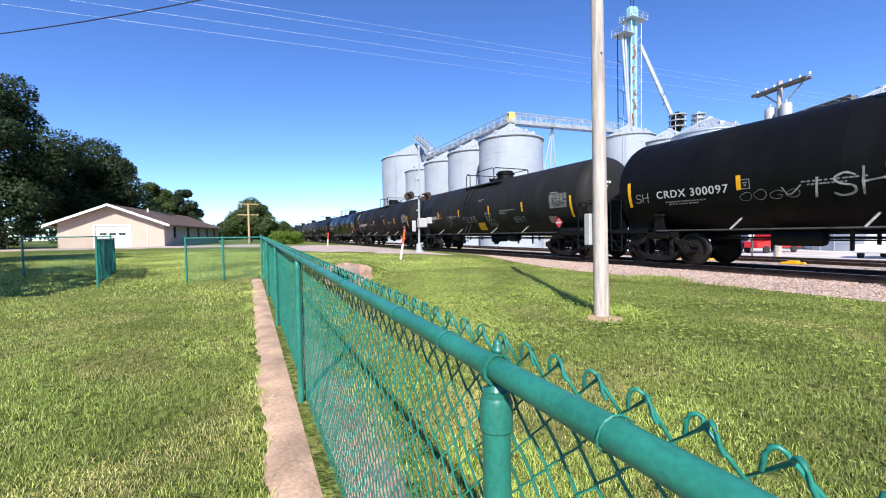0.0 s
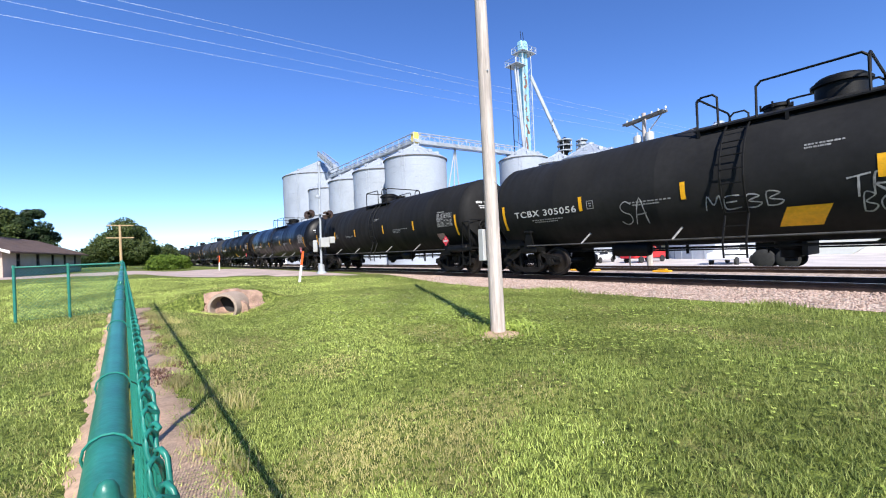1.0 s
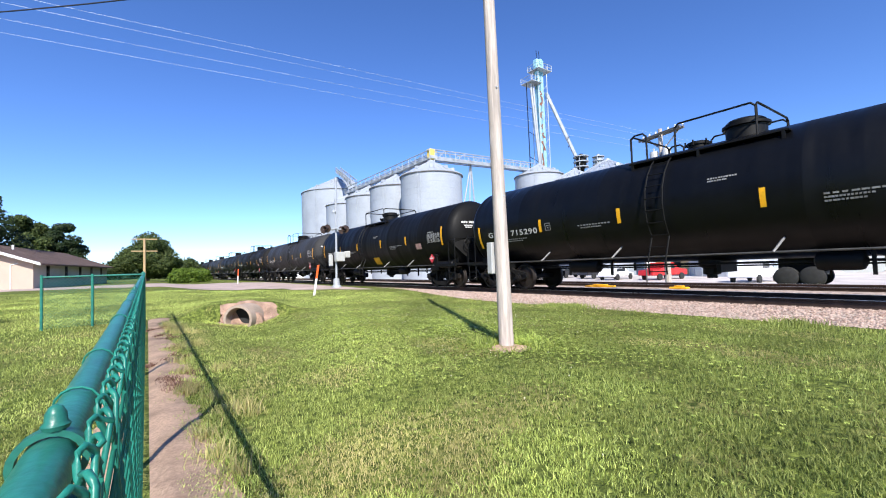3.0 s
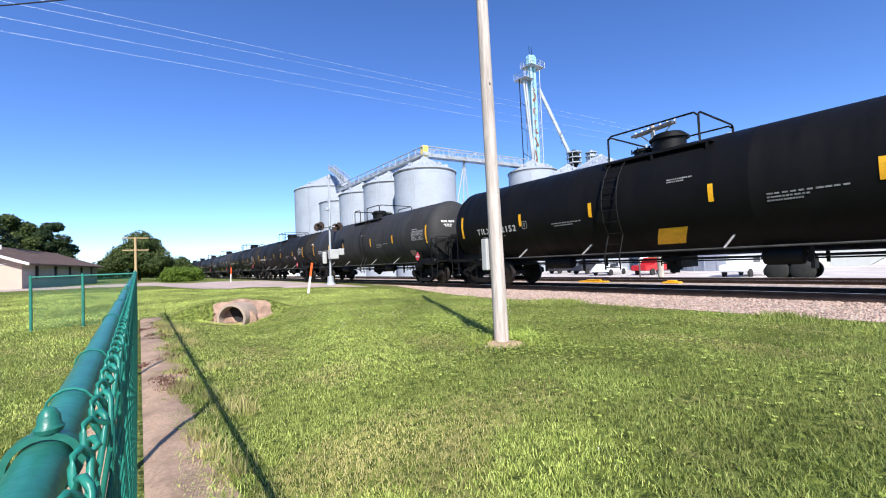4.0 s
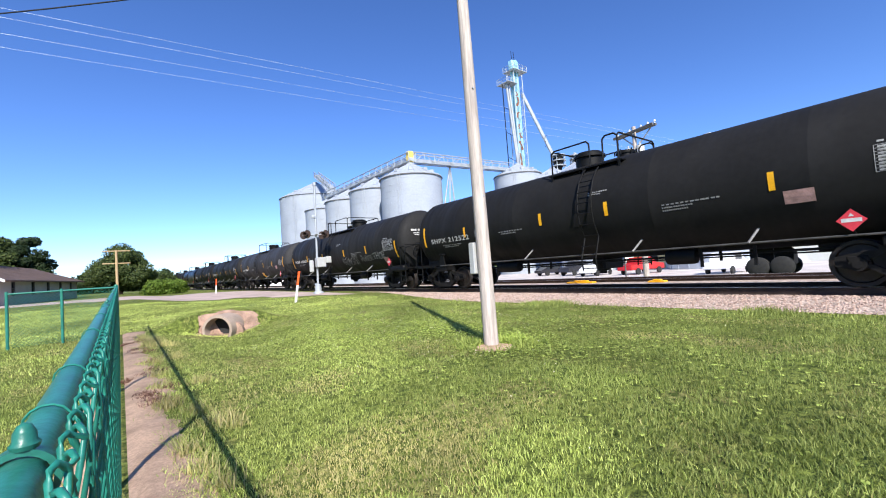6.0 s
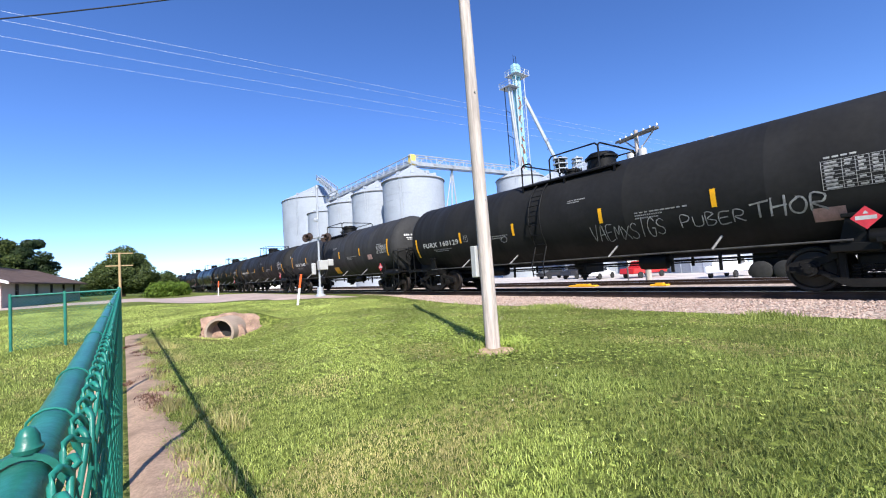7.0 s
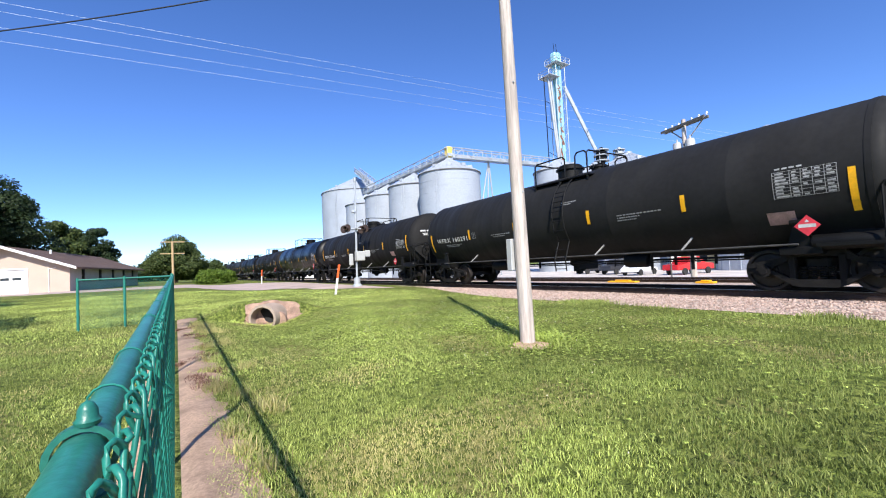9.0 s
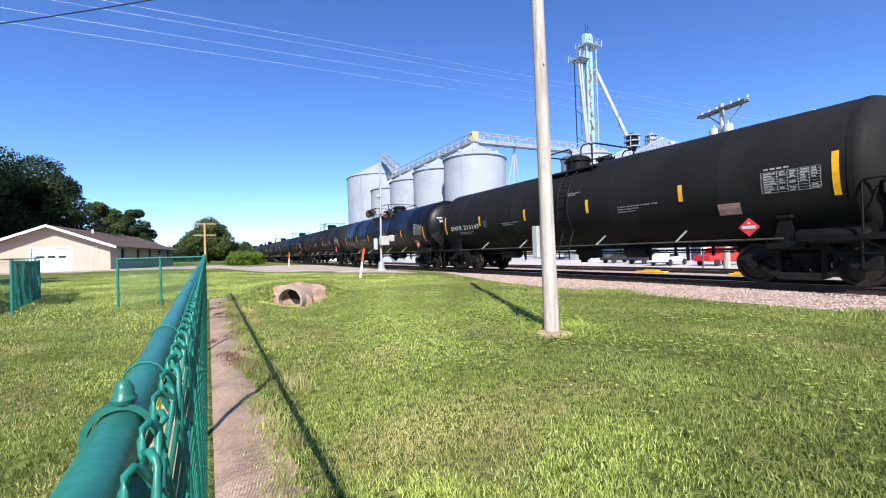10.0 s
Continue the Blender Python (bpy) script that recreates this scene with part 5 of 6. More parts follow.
for i, (x, y, h, r) in enumerate(((9, 190, 5.5, 7), (-6, 170, 6, 8), (-24, 160, 6, 8), (-45, 150, 14, 12), (16.5, 230, 9, 5), (-62, 120, 15, 12), (-45, 85, 15, 10))):
    tree(x, y, h, r, 20 + i, 6000, 0.5, M_LEAF, "distant leafy tree on the horizon", 0.4, 0.05)


# ---- grain bins ----
def grain_bin(x, y, dia, eave, sheet, label, group="grain bins", roof=0.24, tier=0.82, seams=18):
    b = thing("grain_bin", pose(x, y, zat(x, y)), label, "grain bin", group)
    r = dia / 2
    bm = bmesh.new()
    prof = []
    z = -0.1
    while z < eave - 0.05:
        prof += [(r, z), (r, min(eave, z + tier) - 0.05), (r + 0.012, min(eave, z + tier) - 0.04), (r + 0.012, min(eave, z + tier) - 0.005)]
        z += tier
    lathe(bm, prof, 64)
    part("wall", bm, sheet, b, smooth=30)
    if sheet is M_GALVNEW:
        bm = bmesh.new()
        box(bm, (r - 0.01, -0.045, 0), (r + 0.06, 0.045, eave))
        rib = part("stiffener", bm, sheet, b)
        for k in range(1, seams):
            o = rib.copy()
            scene.collection.objects.link(o)
            o.matrix_basis = pose(0, 0, 0, 0, 0, 360 * k / seams)
    hgt = dia * roof
    bm = bmesh.new()
    lathe(bm, [(r + 0.12, eave - 0.08), (r + 0.12, eave), (0.55, eave + hgt), (0.55, eave + hgt + 0.25), (0.1, eave + hgt + 0.4)], 64)
    part("roof", bm, sheet, b, smooth=30)
    bm = bmesh.new()
    n = 28
    for k in range(n):
        a = 2 * math.pi * k / n
        rod(bm, ((r + 0.1) * math.cos(a), (r + 0.1) * math.sin(a), eave + 0.03), (0.5 * math.cos(a), 0.5 * math.sin(a), eave + hgt + 0.03), 0.05, 4)
    part("roof_ribs", bm, sheet, b)
    bm = bmesh.new()
    lathe(bm, [(r + 0.1, eave - 0.16), (r + 0.16, eave - 0.16), (r + 0.16, eave - 0.05), (r + 0.1, eave - 0.05)], 64)
    part("eave_ring", bm, M_GREYWOOD if sheet is M_GALV else sheet, b)
    for k in range(5):
        a = math.radians(200 + k * 37)
        q = 0.72
        bm = bmesh.new()
        box(bm, (r * q - 0.3, -0.3, eave + hgt * (1 - q)), (r * q + 0.3, 0.3, eave + hgt * (1 - q) + 0.45), 0.05, pose(0, 0, 0, 0, 0, math.degrees(a)))
        part("roof_vent", bm, sheet, b)
    bm = bmesh.new()
    a = math.radians(215)
    c, s = math.cos(a), math.sin(a)
    for dd in (-0.2, 0.2):
        rod(bm, ((r + 0.2) * c - dd * s, (r + 0.2) * s + dd * c, 1), ((r + 0.2) * c - dd * s, (r + 0.2) * s + dd * c, eave), 0.03, 4)
    part("ladder", bm, M_GALVST, b)
    return b


grey = "grey galvanized corrugated grain bin with conical roof"
ROW_X = 34.5
for y in (50.8, 61.2, 71.5, 82.0):
    grain_bin(ROW_X, y, 9.1, 15.25, M_GALV, grey)
grain_bin(41.5, 106, 18.2, 22.3, M_GALV, "very large grey galvanized grain bin with conical roof", tier=1.1, seams=30)
grain_bin(60.8, 53.1, 9.1, 18.55, M_GALV, grey)
grain_bin(64, 47.5, 8.5, 16.95, M_GALV, grey)
grain_bin(56.6, 19.0, 11.5, 13.05, M_GALVNEW, "bright new galvanized grain bin with ribbed sheet tiers", seams=26)
grain_bin(58, 37, 9.0, 15.45, M_GALVNEW, "bright new galvanized grain bin with ribbed sheet tiers", seams=24)


# ---- conveyors, leg tower ----
def truss(name, a, b, w, h, label, category, m=None, step=2.0):
    m = m or M_GALVST
    """A latticed conveyor bridge between two points."""
    a, b = Vector(a), Vector(b)
    t = thing(name, Matrix.Translation(a), label, category, "conveyors")
    d = b - a
    u = d.normalized()
    side = u.cross(Vector((0, 0, 1))).normalized()
    up = side.cross(u)
    n = max(2, int(d.length / step))
    for sx in (-1, 1):
        for z in (0, h):
            bm = bmesh.new()
            rod(bm, side * w / 2 * sx + up * z, d + side * w / 2 * sx + up * z, 0.09, 5)
            part("chord", bm, m, t)
    for i in range(n + 1):
        p = d * i / n
        for sx in (-1, 1):
            bm = bmesh.new()
            rod(bm, p + side * w / 2 * sx, p + side * w / 2 * sx + up * h, 0.05, 4)
            part("strut", bm, m, t)
            if i < n:
                q = d * (i + 1) / n
                bm = bmesh.new()
                rod(bm, p + side * w / 2 * sx + up * (h if i % 2 else 0), q + side * w / 2 * sx + up * (0 if i % 2 else h), 0.045, 4)
                part("brace", bm, m, t)
    bm = bmesh.new()
    V = [bm.verts.new(p) for p in (-side * w * 0.42 + up * 0.1, side * w * 0.42 + up * 0.1, side * w * 0.42 + up * 0.55, -side * w * 0.42 + up * 0.55)]
    U = [bm.verts.new(v.co + d) for v in V]
    for k in range(4):
        bm.faces.new((V[k], V[(k + 1) % 4], U[(k + 1) % 4], U[k]))
    bm.faces.new(V)
    bm.faces.new(U)
    part("conveyor_trough", bm, m, t)
    return t


truss("conveyor_bridge", (41.0, 104, 27.0), (ROW_X + 0.3, 80, 18.6), 1.2, 1.3, "galvanized latticed conveyor bridge over the grain bins", "conveyor")
truss("conveyor_bridge", (ROW_X + 0.3, 83, 17.3), (ROW_X + 0.3, 50.5, 17.4), 1.3, 1.3, "galvanized latticed conveyor bridge over the grain bins", "conveyor")
truss("conveyor_bridge", (ROW_X + 0.6, 51, 17.3), (60.0, 54.2, 18.9), 1.2, 1.5, "galvanized latticed conveyor bridge over the grain bins", "conveyor")
truss("conveyor_bridge", (57.9, 32.2, 13.5), (56.2, 21, 14.4), 1.0, 0.6, "dark inclined conveyor gallery beside the new bins", "conveyor", M_GREYWOOD)


def build_head_box():
    b = thing("drive_unit", pose(ROW_X + 0.2, 51.0, 16.8), "yellow conveyor drive housing on top of the bin", "conveyor drive")
    bm = bmesh.new()
    box(bm, (-0.45, -0.42, 0.6), (0.45, 0.42, 2.15), 0.06)
    part("housing", bm, M_YELLOWPAINT, b)
    for x in (-0.4, 0.4):
        for y in (-0.36, 0.36):
            bm = bmesh.new()
            rod(bm, (x, y, -0.6), (x, y, 0.7), 0.07, 5)
            part("leg", bm, M_GALVST, b)
    for sx in (-1, 1):
        t = thing("conveyor_support", pose(43.5, 52.4, -0.8), "galvanized trestle carrying the conveyor bridge", "conveyor support")
        for a, b2 in (((-1.5 * sx, 0, 0), (0, 0, 18.9)), ((0, 0, 18.9), (3.2 * sx, 2, 0))):
            bm = bmesh.new()
            rod(bm, a, b2, 0.12, 6)
            part("leg", bm, M_GALVST, t)


M_YELLOWPAINT = mat("faded_yellow_paint", (0.80, 0.58, 0.12), 0.5, var=0.08)
build_head_box()


def build_leg():
    x, y, H = 64.3, 55.1, 43.55
    t = thing("elevator_tower", pose(x, y, -0.8), "tall blue rust-stained bucket elevator leg with spouts", "grain elevator leg")
    bm = bmesh.new()
    for s in (-1, 1):
        box(bm, (-0.35 + s * 0.5, -0.4, 0), (0.35 + s * 0.5, 0.4, H - 2.5), 0.02)
    part("trunking", bm, M_BLUEST, t)
    bm = bmesh.new()
    rnd = random.Random(4)
    for z in (20.5, 24.5, 27.0, 28.8, 30.8, 33.5, 35.5):
        h = rnd.uniform(1.0, 2.0) if z > 22 else 3.4
        V = [bm.verts.new((-0.95 + rnd.uniform(0.2, 1.1) , -0.412, z + h * q)) for q in (0, 0.2, 0.5, 0.8, 1)]
        W = [bm.verts.new((v.co.x + rnd.uniform(0.4, 0.75), -0.412, v.co.z + rnd.uniform(-0.1, 0.1))) for v in V]
        for k in range(4):
            bm.faces.new((V[k], W[k], W[k + 1], V[k + 1]))
    tagged(part("rust_stains", bm, M_RUST, t, "dark rust blotches"), kind="stuff")
    bm = bmesh.new()
    for sx in (-1.25, 1.25):
        for sy in (-0.9, 0.9):
            rod(bm, (sx, sy, 0), (sx, sy, H - 2), 0.08, 5)
    for k in range(14):
        z = k * 2.7
        for sy in (-0.9, 0.9):
            rod(bm, (-1.25, sy, z), (1.25, sy, z + 2.7), 0.04, 4)
            rod(bm, (1.25, sy, z), (-1.25, sy, z + 2.7), 0.04, 4)
    part("frame", bm, M_GALVST, t)
    bm = bmesh.new()
    box(bm, (-1.0, -0.6, H - 2.6), (1.0, 0.6, H - 0.6), 0.2)
    rod(bm, (0, -0.7, H - 1.2), (0, 0.9, H - 1.2), 0.6, 14)
    part("head", bm, M_BLUEST, t, smooth=30)
    for z, w, ox in ((H - 3.0, 1.9, 0.3), (H - 6.0, 1.4, -2.2)):
        bm = bmesh.new()
        box(bm, (ox - w, -1.5, z), (ox + w, 1.5, z + 0.1))
        for zz in (0.6, 1.15):
            pipe(bm, [(ox - w, -1.5, z + zz), (ox + w, -1.5, z + zz), (ox + w, 1.5, z + zz), (ox - w, 1.5, z + zz), (ox - w, -1.5, z + zz)], 0.045, 4)
        for px in np.linspace(-w, w, 4):
            for sy in (-1.5, 1.5):
                rod(bm, (ox + px, sy, z), (ox + px, sy, z + 1.15), 0.04, 4)
        part("platform", bm, M_GALVST, t)
    bm = bmesh.new()
    for px in (-0.3, 0.4):
        rod(bm, (px, 0, H - 0.8), (px - 0.2, 0, H + 1.4), 0.05, 5)
    part("masts", bm, M_STEEL, t)
    bm = bmesh.new()
    for k in range(12):
        z = 2 + k * 2.9
        pipe(bm, [(1.55, -0.2, z), (1.55, -0.2, z + 2.9)], 0.05, 4)
        pipe(bm, [(2.1, -0.2, z), (2.1, -0.2, z + 2.9)], 0.05, 4)
        for q in range(5):
            rod(bm, (1.55, -0.2, z + q * 0.58), (2.1, -0.2, z + q * 0.58), 0.03, 4)
    part("caged_ladder", bm, M_GALVST, t)
    for dx in (-2.9, -2.2):
        bm = bmesh.new()
        rod(bm, (dx, -0.3, H - 6.2), (dx * 0.35, -0.5, 17), 0.22, 10)
        part("spout", bm, M_GALVST, t, smooth=40)
    bm = bmesh.new()
    rod(bm, (-3.4, 0.3, H - 6), (-3.2, 0.3, 16), 0.09, 6)
    for z in (33, 28, 23, 20):
        rod(bm, (-3.35, 0.3, z), (-1.25, 0, z - 0.8), 0.06, 4)
    part("drop_pipe", bm, M_STEEL, t)
    a, b = Vector((1.2, -0.8, H - 7.6)), Vector((8.2, -4.6, 17.8))
    for o in (-0.3, 0.3):
        bm = bmesh.new()
        rod(bm, a + Vector((0, 0, o)), b + Vector((0, 0, o)), 0.24, 10)
        part("spout", bm, M_GALVST, t, "long slanted grain spout", smooth=40)
    bm = bmesh.new()
    m = a.lerp(b, 0.52)
    for k in range(3):
        dz = (-0.9, 0, 0.9)[k]
        rod(bm, m + Vector((-1.3, -0.8, dz - 0.8)), m + Vector((1.5, 0.8, dz + 0.6)), 0.07, 4)
    part("spout_brace", bm, M_STEEL, t)


build_leg()


def build_cyclone(x, y, z, s, m, label):
    t = thing("dust_cyclone", pose(x, y, z), label, "cyclone")
    bm = bmesh.new()
    lathe(bm, [(0.15 * s, -1.5 * s), (0.9 * s, 0), (0.9 * s, 1.2 * s), (0.35 * s, 1.5 * s), (0.35 * s, 2.0 * s), (0.1, 2.1 * s)], 16)
    part("body", bm, m, t, smooth=30)
    for k in range(3):
        bm = bmesh.new()
        lathe(bm, [(0.9 * s, k * 0.9 * s - 0.4), (1.3 * s, k * 0.9 * s - 0.4), (1.3 * s, k * 0.9 * s - 0.25), (0.9 * s, k * 0.9 * s - 0.25)], 14)
        part("deck", bm, M_GALVST, t)
    for k in range(4):
        bm = bmesh.new()
        a = k * math.pi / 2 + 0.4
        rod(bm, (1.1 * s * math.cos(a), 1.1 * s * math.sin(a), -z - 0.8), (1.1 * s * math.cos(a), 1.1 * s * math.sin(a), 1.6 * s), 0.08, 5)
        part("leg", bm, M_GALVST, t)


build_cyclone(69.9, 50.2, 20.3, 1.15, M_STEEL, "dark steel cyclone with ring decks above the bins")
build_cyclone(73.3, 48.6, 20.8, 0.9, M_GALVST, "galvanized cyclone above the bins")


# ---- power pole behind the train ----
def build_power_pole():
    t = thing("utility_pole", pose(28.5, 14.1, -0.2), "grey wooden power pole with crossarm and transformers", "utility pole", "wooden poles")
    bm = bmesh.new()
    rod(bm, (0, 0, -0.3), (0, 0, 10.4), 0.2, 12, 0.13)
    part("shaft", bm, M_WOOD, t, smooth=40)
    bm = bmesh.new()
    m = pose(0, 0, 0, 0, 0, 74)
    box(bm, (-1.7, -0.22, 9.95), (1.7, -0.1, 10.12), 0.01, m)
    box(bm, (-1.7, 0.1, 9.95), (1.7, 0.22, 10.12), 0.01, m)
    part("crossarm", bm, M_GREYWOOD, t)
    bm = bmesh.new()
    for s in (-1, 1):
        rod(bm, m @ Vector((s * 1.2, -0.24, 9.98)), m @ Vector((0, -0.16, 8.95)), 0.05, 5)
    part("brace", bm, M_GALVST, t)
    for px in (-1.6, -1.05, -0.5, 0.5, 1.05, 1.6):
        bm = bmesh.new()
        lathe(bm, [(0.03, 10.1), (0.03, 10.2), (0.08, 10.22), (0.05, 10.28), (0.07, 10.32), (0.02, 10.38)], 10, "Z", Matrix.Translation(m @ Vector((px, -0.16, 0))))
        part("insulator", bm, M_TRIM, t)
    for s in (-1, 1):
        bm = bmesh.new()
        lathe(bm, [(0.05, 8.0), (0.27, 8.0), (0.28, 8.05), (0.28, 8.85), (0.24, 8.95), (0.05, 9.0)], 16, "Z", Matrix.Translation(m @ Vector((s * 0.5, 0.1, 0))))
        rod(bm, m @ Vector((s * 0.5, 0.1, 8.95)), m @ Vector((s * 0.5, 0.1, 9.2)), 0.05, 6)
        part("transformer", bm, M_GREYMETAL, t, smooth=35)


build_power_pole()


def far_pole(x, y, h):
    t = thing("utility_pole", pose(x, y, zat(x, y)), "tan wooden pole with two short crossarms", "utility pole", "wooden poles")
    bm = bmesh.new()
    rod(bm, (0, 0, -0.2), (0, 0, h), 0.16, 10, 0.12)
    part("shaft", bm, M_TANWOOD, t, smooth=40)
    for z in (h - 0.1, h - 1.55):
        bm = bmesh.new()
        box(bm, (-1.3, -0.06, z - 0.06), (1.3, 0.06, z + 0.06), 0.01)
        part("crossarm", bm, M_TANWOOD, t)


M_TANWOOD = mat("tan_pole_wood", (0.42, 0.30, 0.16), 0.85, var=0.15, scale=2, fine=12, stretch=(6, 6, 0.4))
far_pole(-0.2, 62, 5.4)


# ---- overhead wires ----
def wire(a, b, sag, r, material, label):
    a, b = Vector(a), Vector(b)
    bm = bmesh.new()
    pts = []
    for k in range(33):
        f = k / 32
        p = a.lerp(b, f)
        p.z -= sag * 4 * f * (1 - f)
        pts.append(p)
    pipe(bm, pts, r, 5)
    ob = part("overhead_wire", bm, material, smooth=60)
    return tagged(ob, label, "wire", "overhead wires")


for y0 in (22.2, 21.0, 19.75, 19.1):
    wire((-150, y0 + 13, 13.5), (150, y0 - 13, 13.5), 2.5, 0.0042, M_ALU, "bright bare aluminium power line against the sky")
wire((-22.6, 26.5, 9.91), (4.37, 4.70, 6.33), 1.8, 0.011, M_CABLE, "black twisted service cable tied to the pole")


# ---- yard beyond the tracks ----
def vehicle(x, y, rz, paint, label, length=4.8, truck=False):
    t = thing("pickup_truck" if truck else "car", pose(x, y, zat(x, y) + 0.04, 0, 0, rz), label, "truck" if truck else "car", "parked vehicles")
    bm = bmesh.new()
    h = 1.05 if truck else 0.85
    prof = [(-length / 2, 0.45), (-length / 2, h), (-length * 0.25, h + 0.05), (-length * 0.12, h + 0.72), (length * 0.14, h + 0.75), (length * 0.22, h + 0.05), (length / 2 - 0.1, h), (length / 2, 0.5)]
    if not truck:
        prof = [(-length / 2, 0.4), (-length / 2, h - 0.1), (-length * 0.22, h), (-length * 0.08, h + 0.52), (length * 0.25, h + 0.5), (length * 0.42, h), (length / 2, h - 0.08), (length / 2, 0.4)]
    extrude_poly(bm, prof, -0.88, 0.88)
    bmesh.ops.bevel(bm, geom=bm.edges[:], offset=0.06, segments=2, affect="EDGES")
    part("body", bm, paint, t, smooth=40)
    for sx in (-0.885, 0.885):
        bm = bmesh.new()
        a, b = (-length * 0.10, length * 0.13) if truck else (-length * 0.06, length * 0.3)
        extrude_poly(bm, [(a - 0.15, h + 0.1), (b + 0.15, h + 0.1), (b, h + 0.62 if truck else h + 0.42), (a, h + 0.62 if truck else h + 0.42)], sx - 0.004, sx + 0.004)
        part("side_window", bm, M_GLASSDARK, t)
        for yy in (-length * 0.31, length * 0.31):
            bm = bmesh.new()
            lathe(bm, [(0.06, sx - 0.13), (0.30, sx - 0.13), (0.35, sx - 0.09), (0.35, sx + 0.05), (0.30, sx + 0.07), (0.06, sx + 0.06)], 18, "X", Matrix.Translation((0, yy, 0.35)))
            w = part("wheel", bm, M_TYRE, t, smooth=35)
            bm = bmesh.new()
            s = 1 if sx > 0 else -1
            rod(bm, (sx + s * 0.03, yy, 0.35), (sx + s * 0.08, yy, 0.35), 0.19, 12)
            part("rim", bm, M_GALVST, w)


vehicle(44, 22.3, 80, M_CARRED, "red pickup truck parked in the yard", 5.4, True)
vehicle(46, 31.5, 85, M_CARDARK, "dark pickup truck parked in the yard", 5.4, True)
vehicle(48, 37, 75, M_CARDARK, "dark car parked in the yard")
vehicle(40, 13.0, 90, M_CARWHITE, "white pickup truck parked in the yard", 5.6, True)
vehicle(43, 27, 95, M_CARWHITE, "white car parked in the yard")
vehicle(-30, 58, 20, M_CARWHITE, "white car parked by the trees")
vehicle(-33, 63, 20, M_CARDARK, "dark car parked by the trees")


def shed(x, y, w, d, h, wall, label, rz=0, roofm=None):
    t = thing("building", pose(x, y, zat(x, y) - 0.02, 0, 0, rz), label, "building", "yard buildings")
    bm = bmesh.new()
    box(bm, (-w / 2, -d / 2, 0), (w / 2, d / 2, h))
    part("wall", bm, wall, t)
    bm = bmesh.new()
    extrude_poly(bm, [(-d / 2 - 0.3, h), (0, h + d * 0.16), (d / 2 + 0.3, h), (d / 2 + 0.3, h + 0.12), (0, h + d * 0.16 + 0.12), (-d / 2 - 0.3, h + 0.12)], -w / 2 - 0.3, w / 2 + 0.3)
    part("roof", bm, roofm or M_GALV, t)
    n = max(1, int(d / 4))
    for k in range(n):
        yy = -d / 2 + d * (k + 0.5) / n
        bm = bmesh.new()
        box(bm, (-w / 2 - 0.03, yy - 0.5, 1.0), (-w / 2 - 0.004, yy + 0.5, 2.1))
        part("window", bm, M_GLASSDARK, t)


shed(62, 25.4, 8, 8.2, 3.2, M_CREAMBLD, "small yellow-painted yard building")
shed(75, 12, 12, 30, 5.0, M_TRIM, "long white metal building beyond the yard")
shed(85, 60, 10, 26, 5.5, M_TRIM, "long white metal building beyond the yard")
shed(30, 118, 8, 20, 4.0, M_TRIM, "white metal shed by the bins")


def hopper_trailer(x, y, rz):
    t = thing("hopper_trailer", pose(x, y, zat(x, y) + 0.04, 0, 0, rz), "white grain hopper trailer standing in the yard", "trailer", "parked vehicles")
    bm = bmesh.new()
    extrude_poly(bm, [(-5.5, 1.5), (-5.5, 3.1), (5.5, 3.1), (5.5, 1.5), (3.6, 1.5), (2.9, 0.7), (1.7, 0.7), (0.6, 1.5), (-0.6, 1.5), (-1.7, 0.7), (-2.9, 0.7), (-3.6, 1.5)], -1.25, 1.25)
    part("hopper", bm, M_CARWHITE, t)
    for yy in (-4.6, -3.6, 4.0, 5.0):
        for sx in (-1, 1):
            bm = bmesh.new()
            lathe(bm, [(0.1, sx * 0.75), (0.42, sx * 0.75), (0.5, sx * 0.82), (0.5, sx * 1.15), (0.42, sx * 1.2), (0.1, sx * 1.2)], 18, "X", Matrix.Translation((0, yy, 0.5)))
            part("wheel", bm, M_TYRE, t, smooth=35)
    bm = bmesh.new()
    for sx in (-0.5, 0.5):
        box(bm, (sx - 0.06, -5.4, 1.2), (sx + 0.06, 5.4, 1.5))
    for yy in (-4.1, 4.5):
        box(bm, (-0.6, yy - 0.9, 0.55), (0.6, yy + 0.9, 1.2), 0.03)
    part("chassis", bm, M_STEEL, t)


hopper_trailer(27.5, 2.2, 4)
hopper_trailer(30.5, -9.0, 4)


def derail(y, ln):
    t = thing("derail_marker", pose(TRACK_X + 4.15 - 0.42, y, 0.28), "yellow painted steel block beside the siding rail", "track device", "yellow track blocks")
    bm = bmesh.new()
    box(bm, (-0.16, -ln / 2, 0), (0.16, ln / 2, 0.07), 0.02)
    box(bm, (-0.1, -ln / 4, 0.07), (0.12, ln / 4, 0.12), 0.02)
    part("block", bm, M_YELLOW, t)


derail(10.7, 1.3)
derail(7.45, 0.6)
post = thing("steel_post", pose(19.5, 10.65, zat(19.5, 10.65)), "thin grey steel post by the siding", "post")
bm = bmesh.new()
rod(bm, (0, 0, -0.1), (0, 0, 1.4), 0.035, 10)
part("shaft", bm, M_GREYWOOD, post, smooth=40)


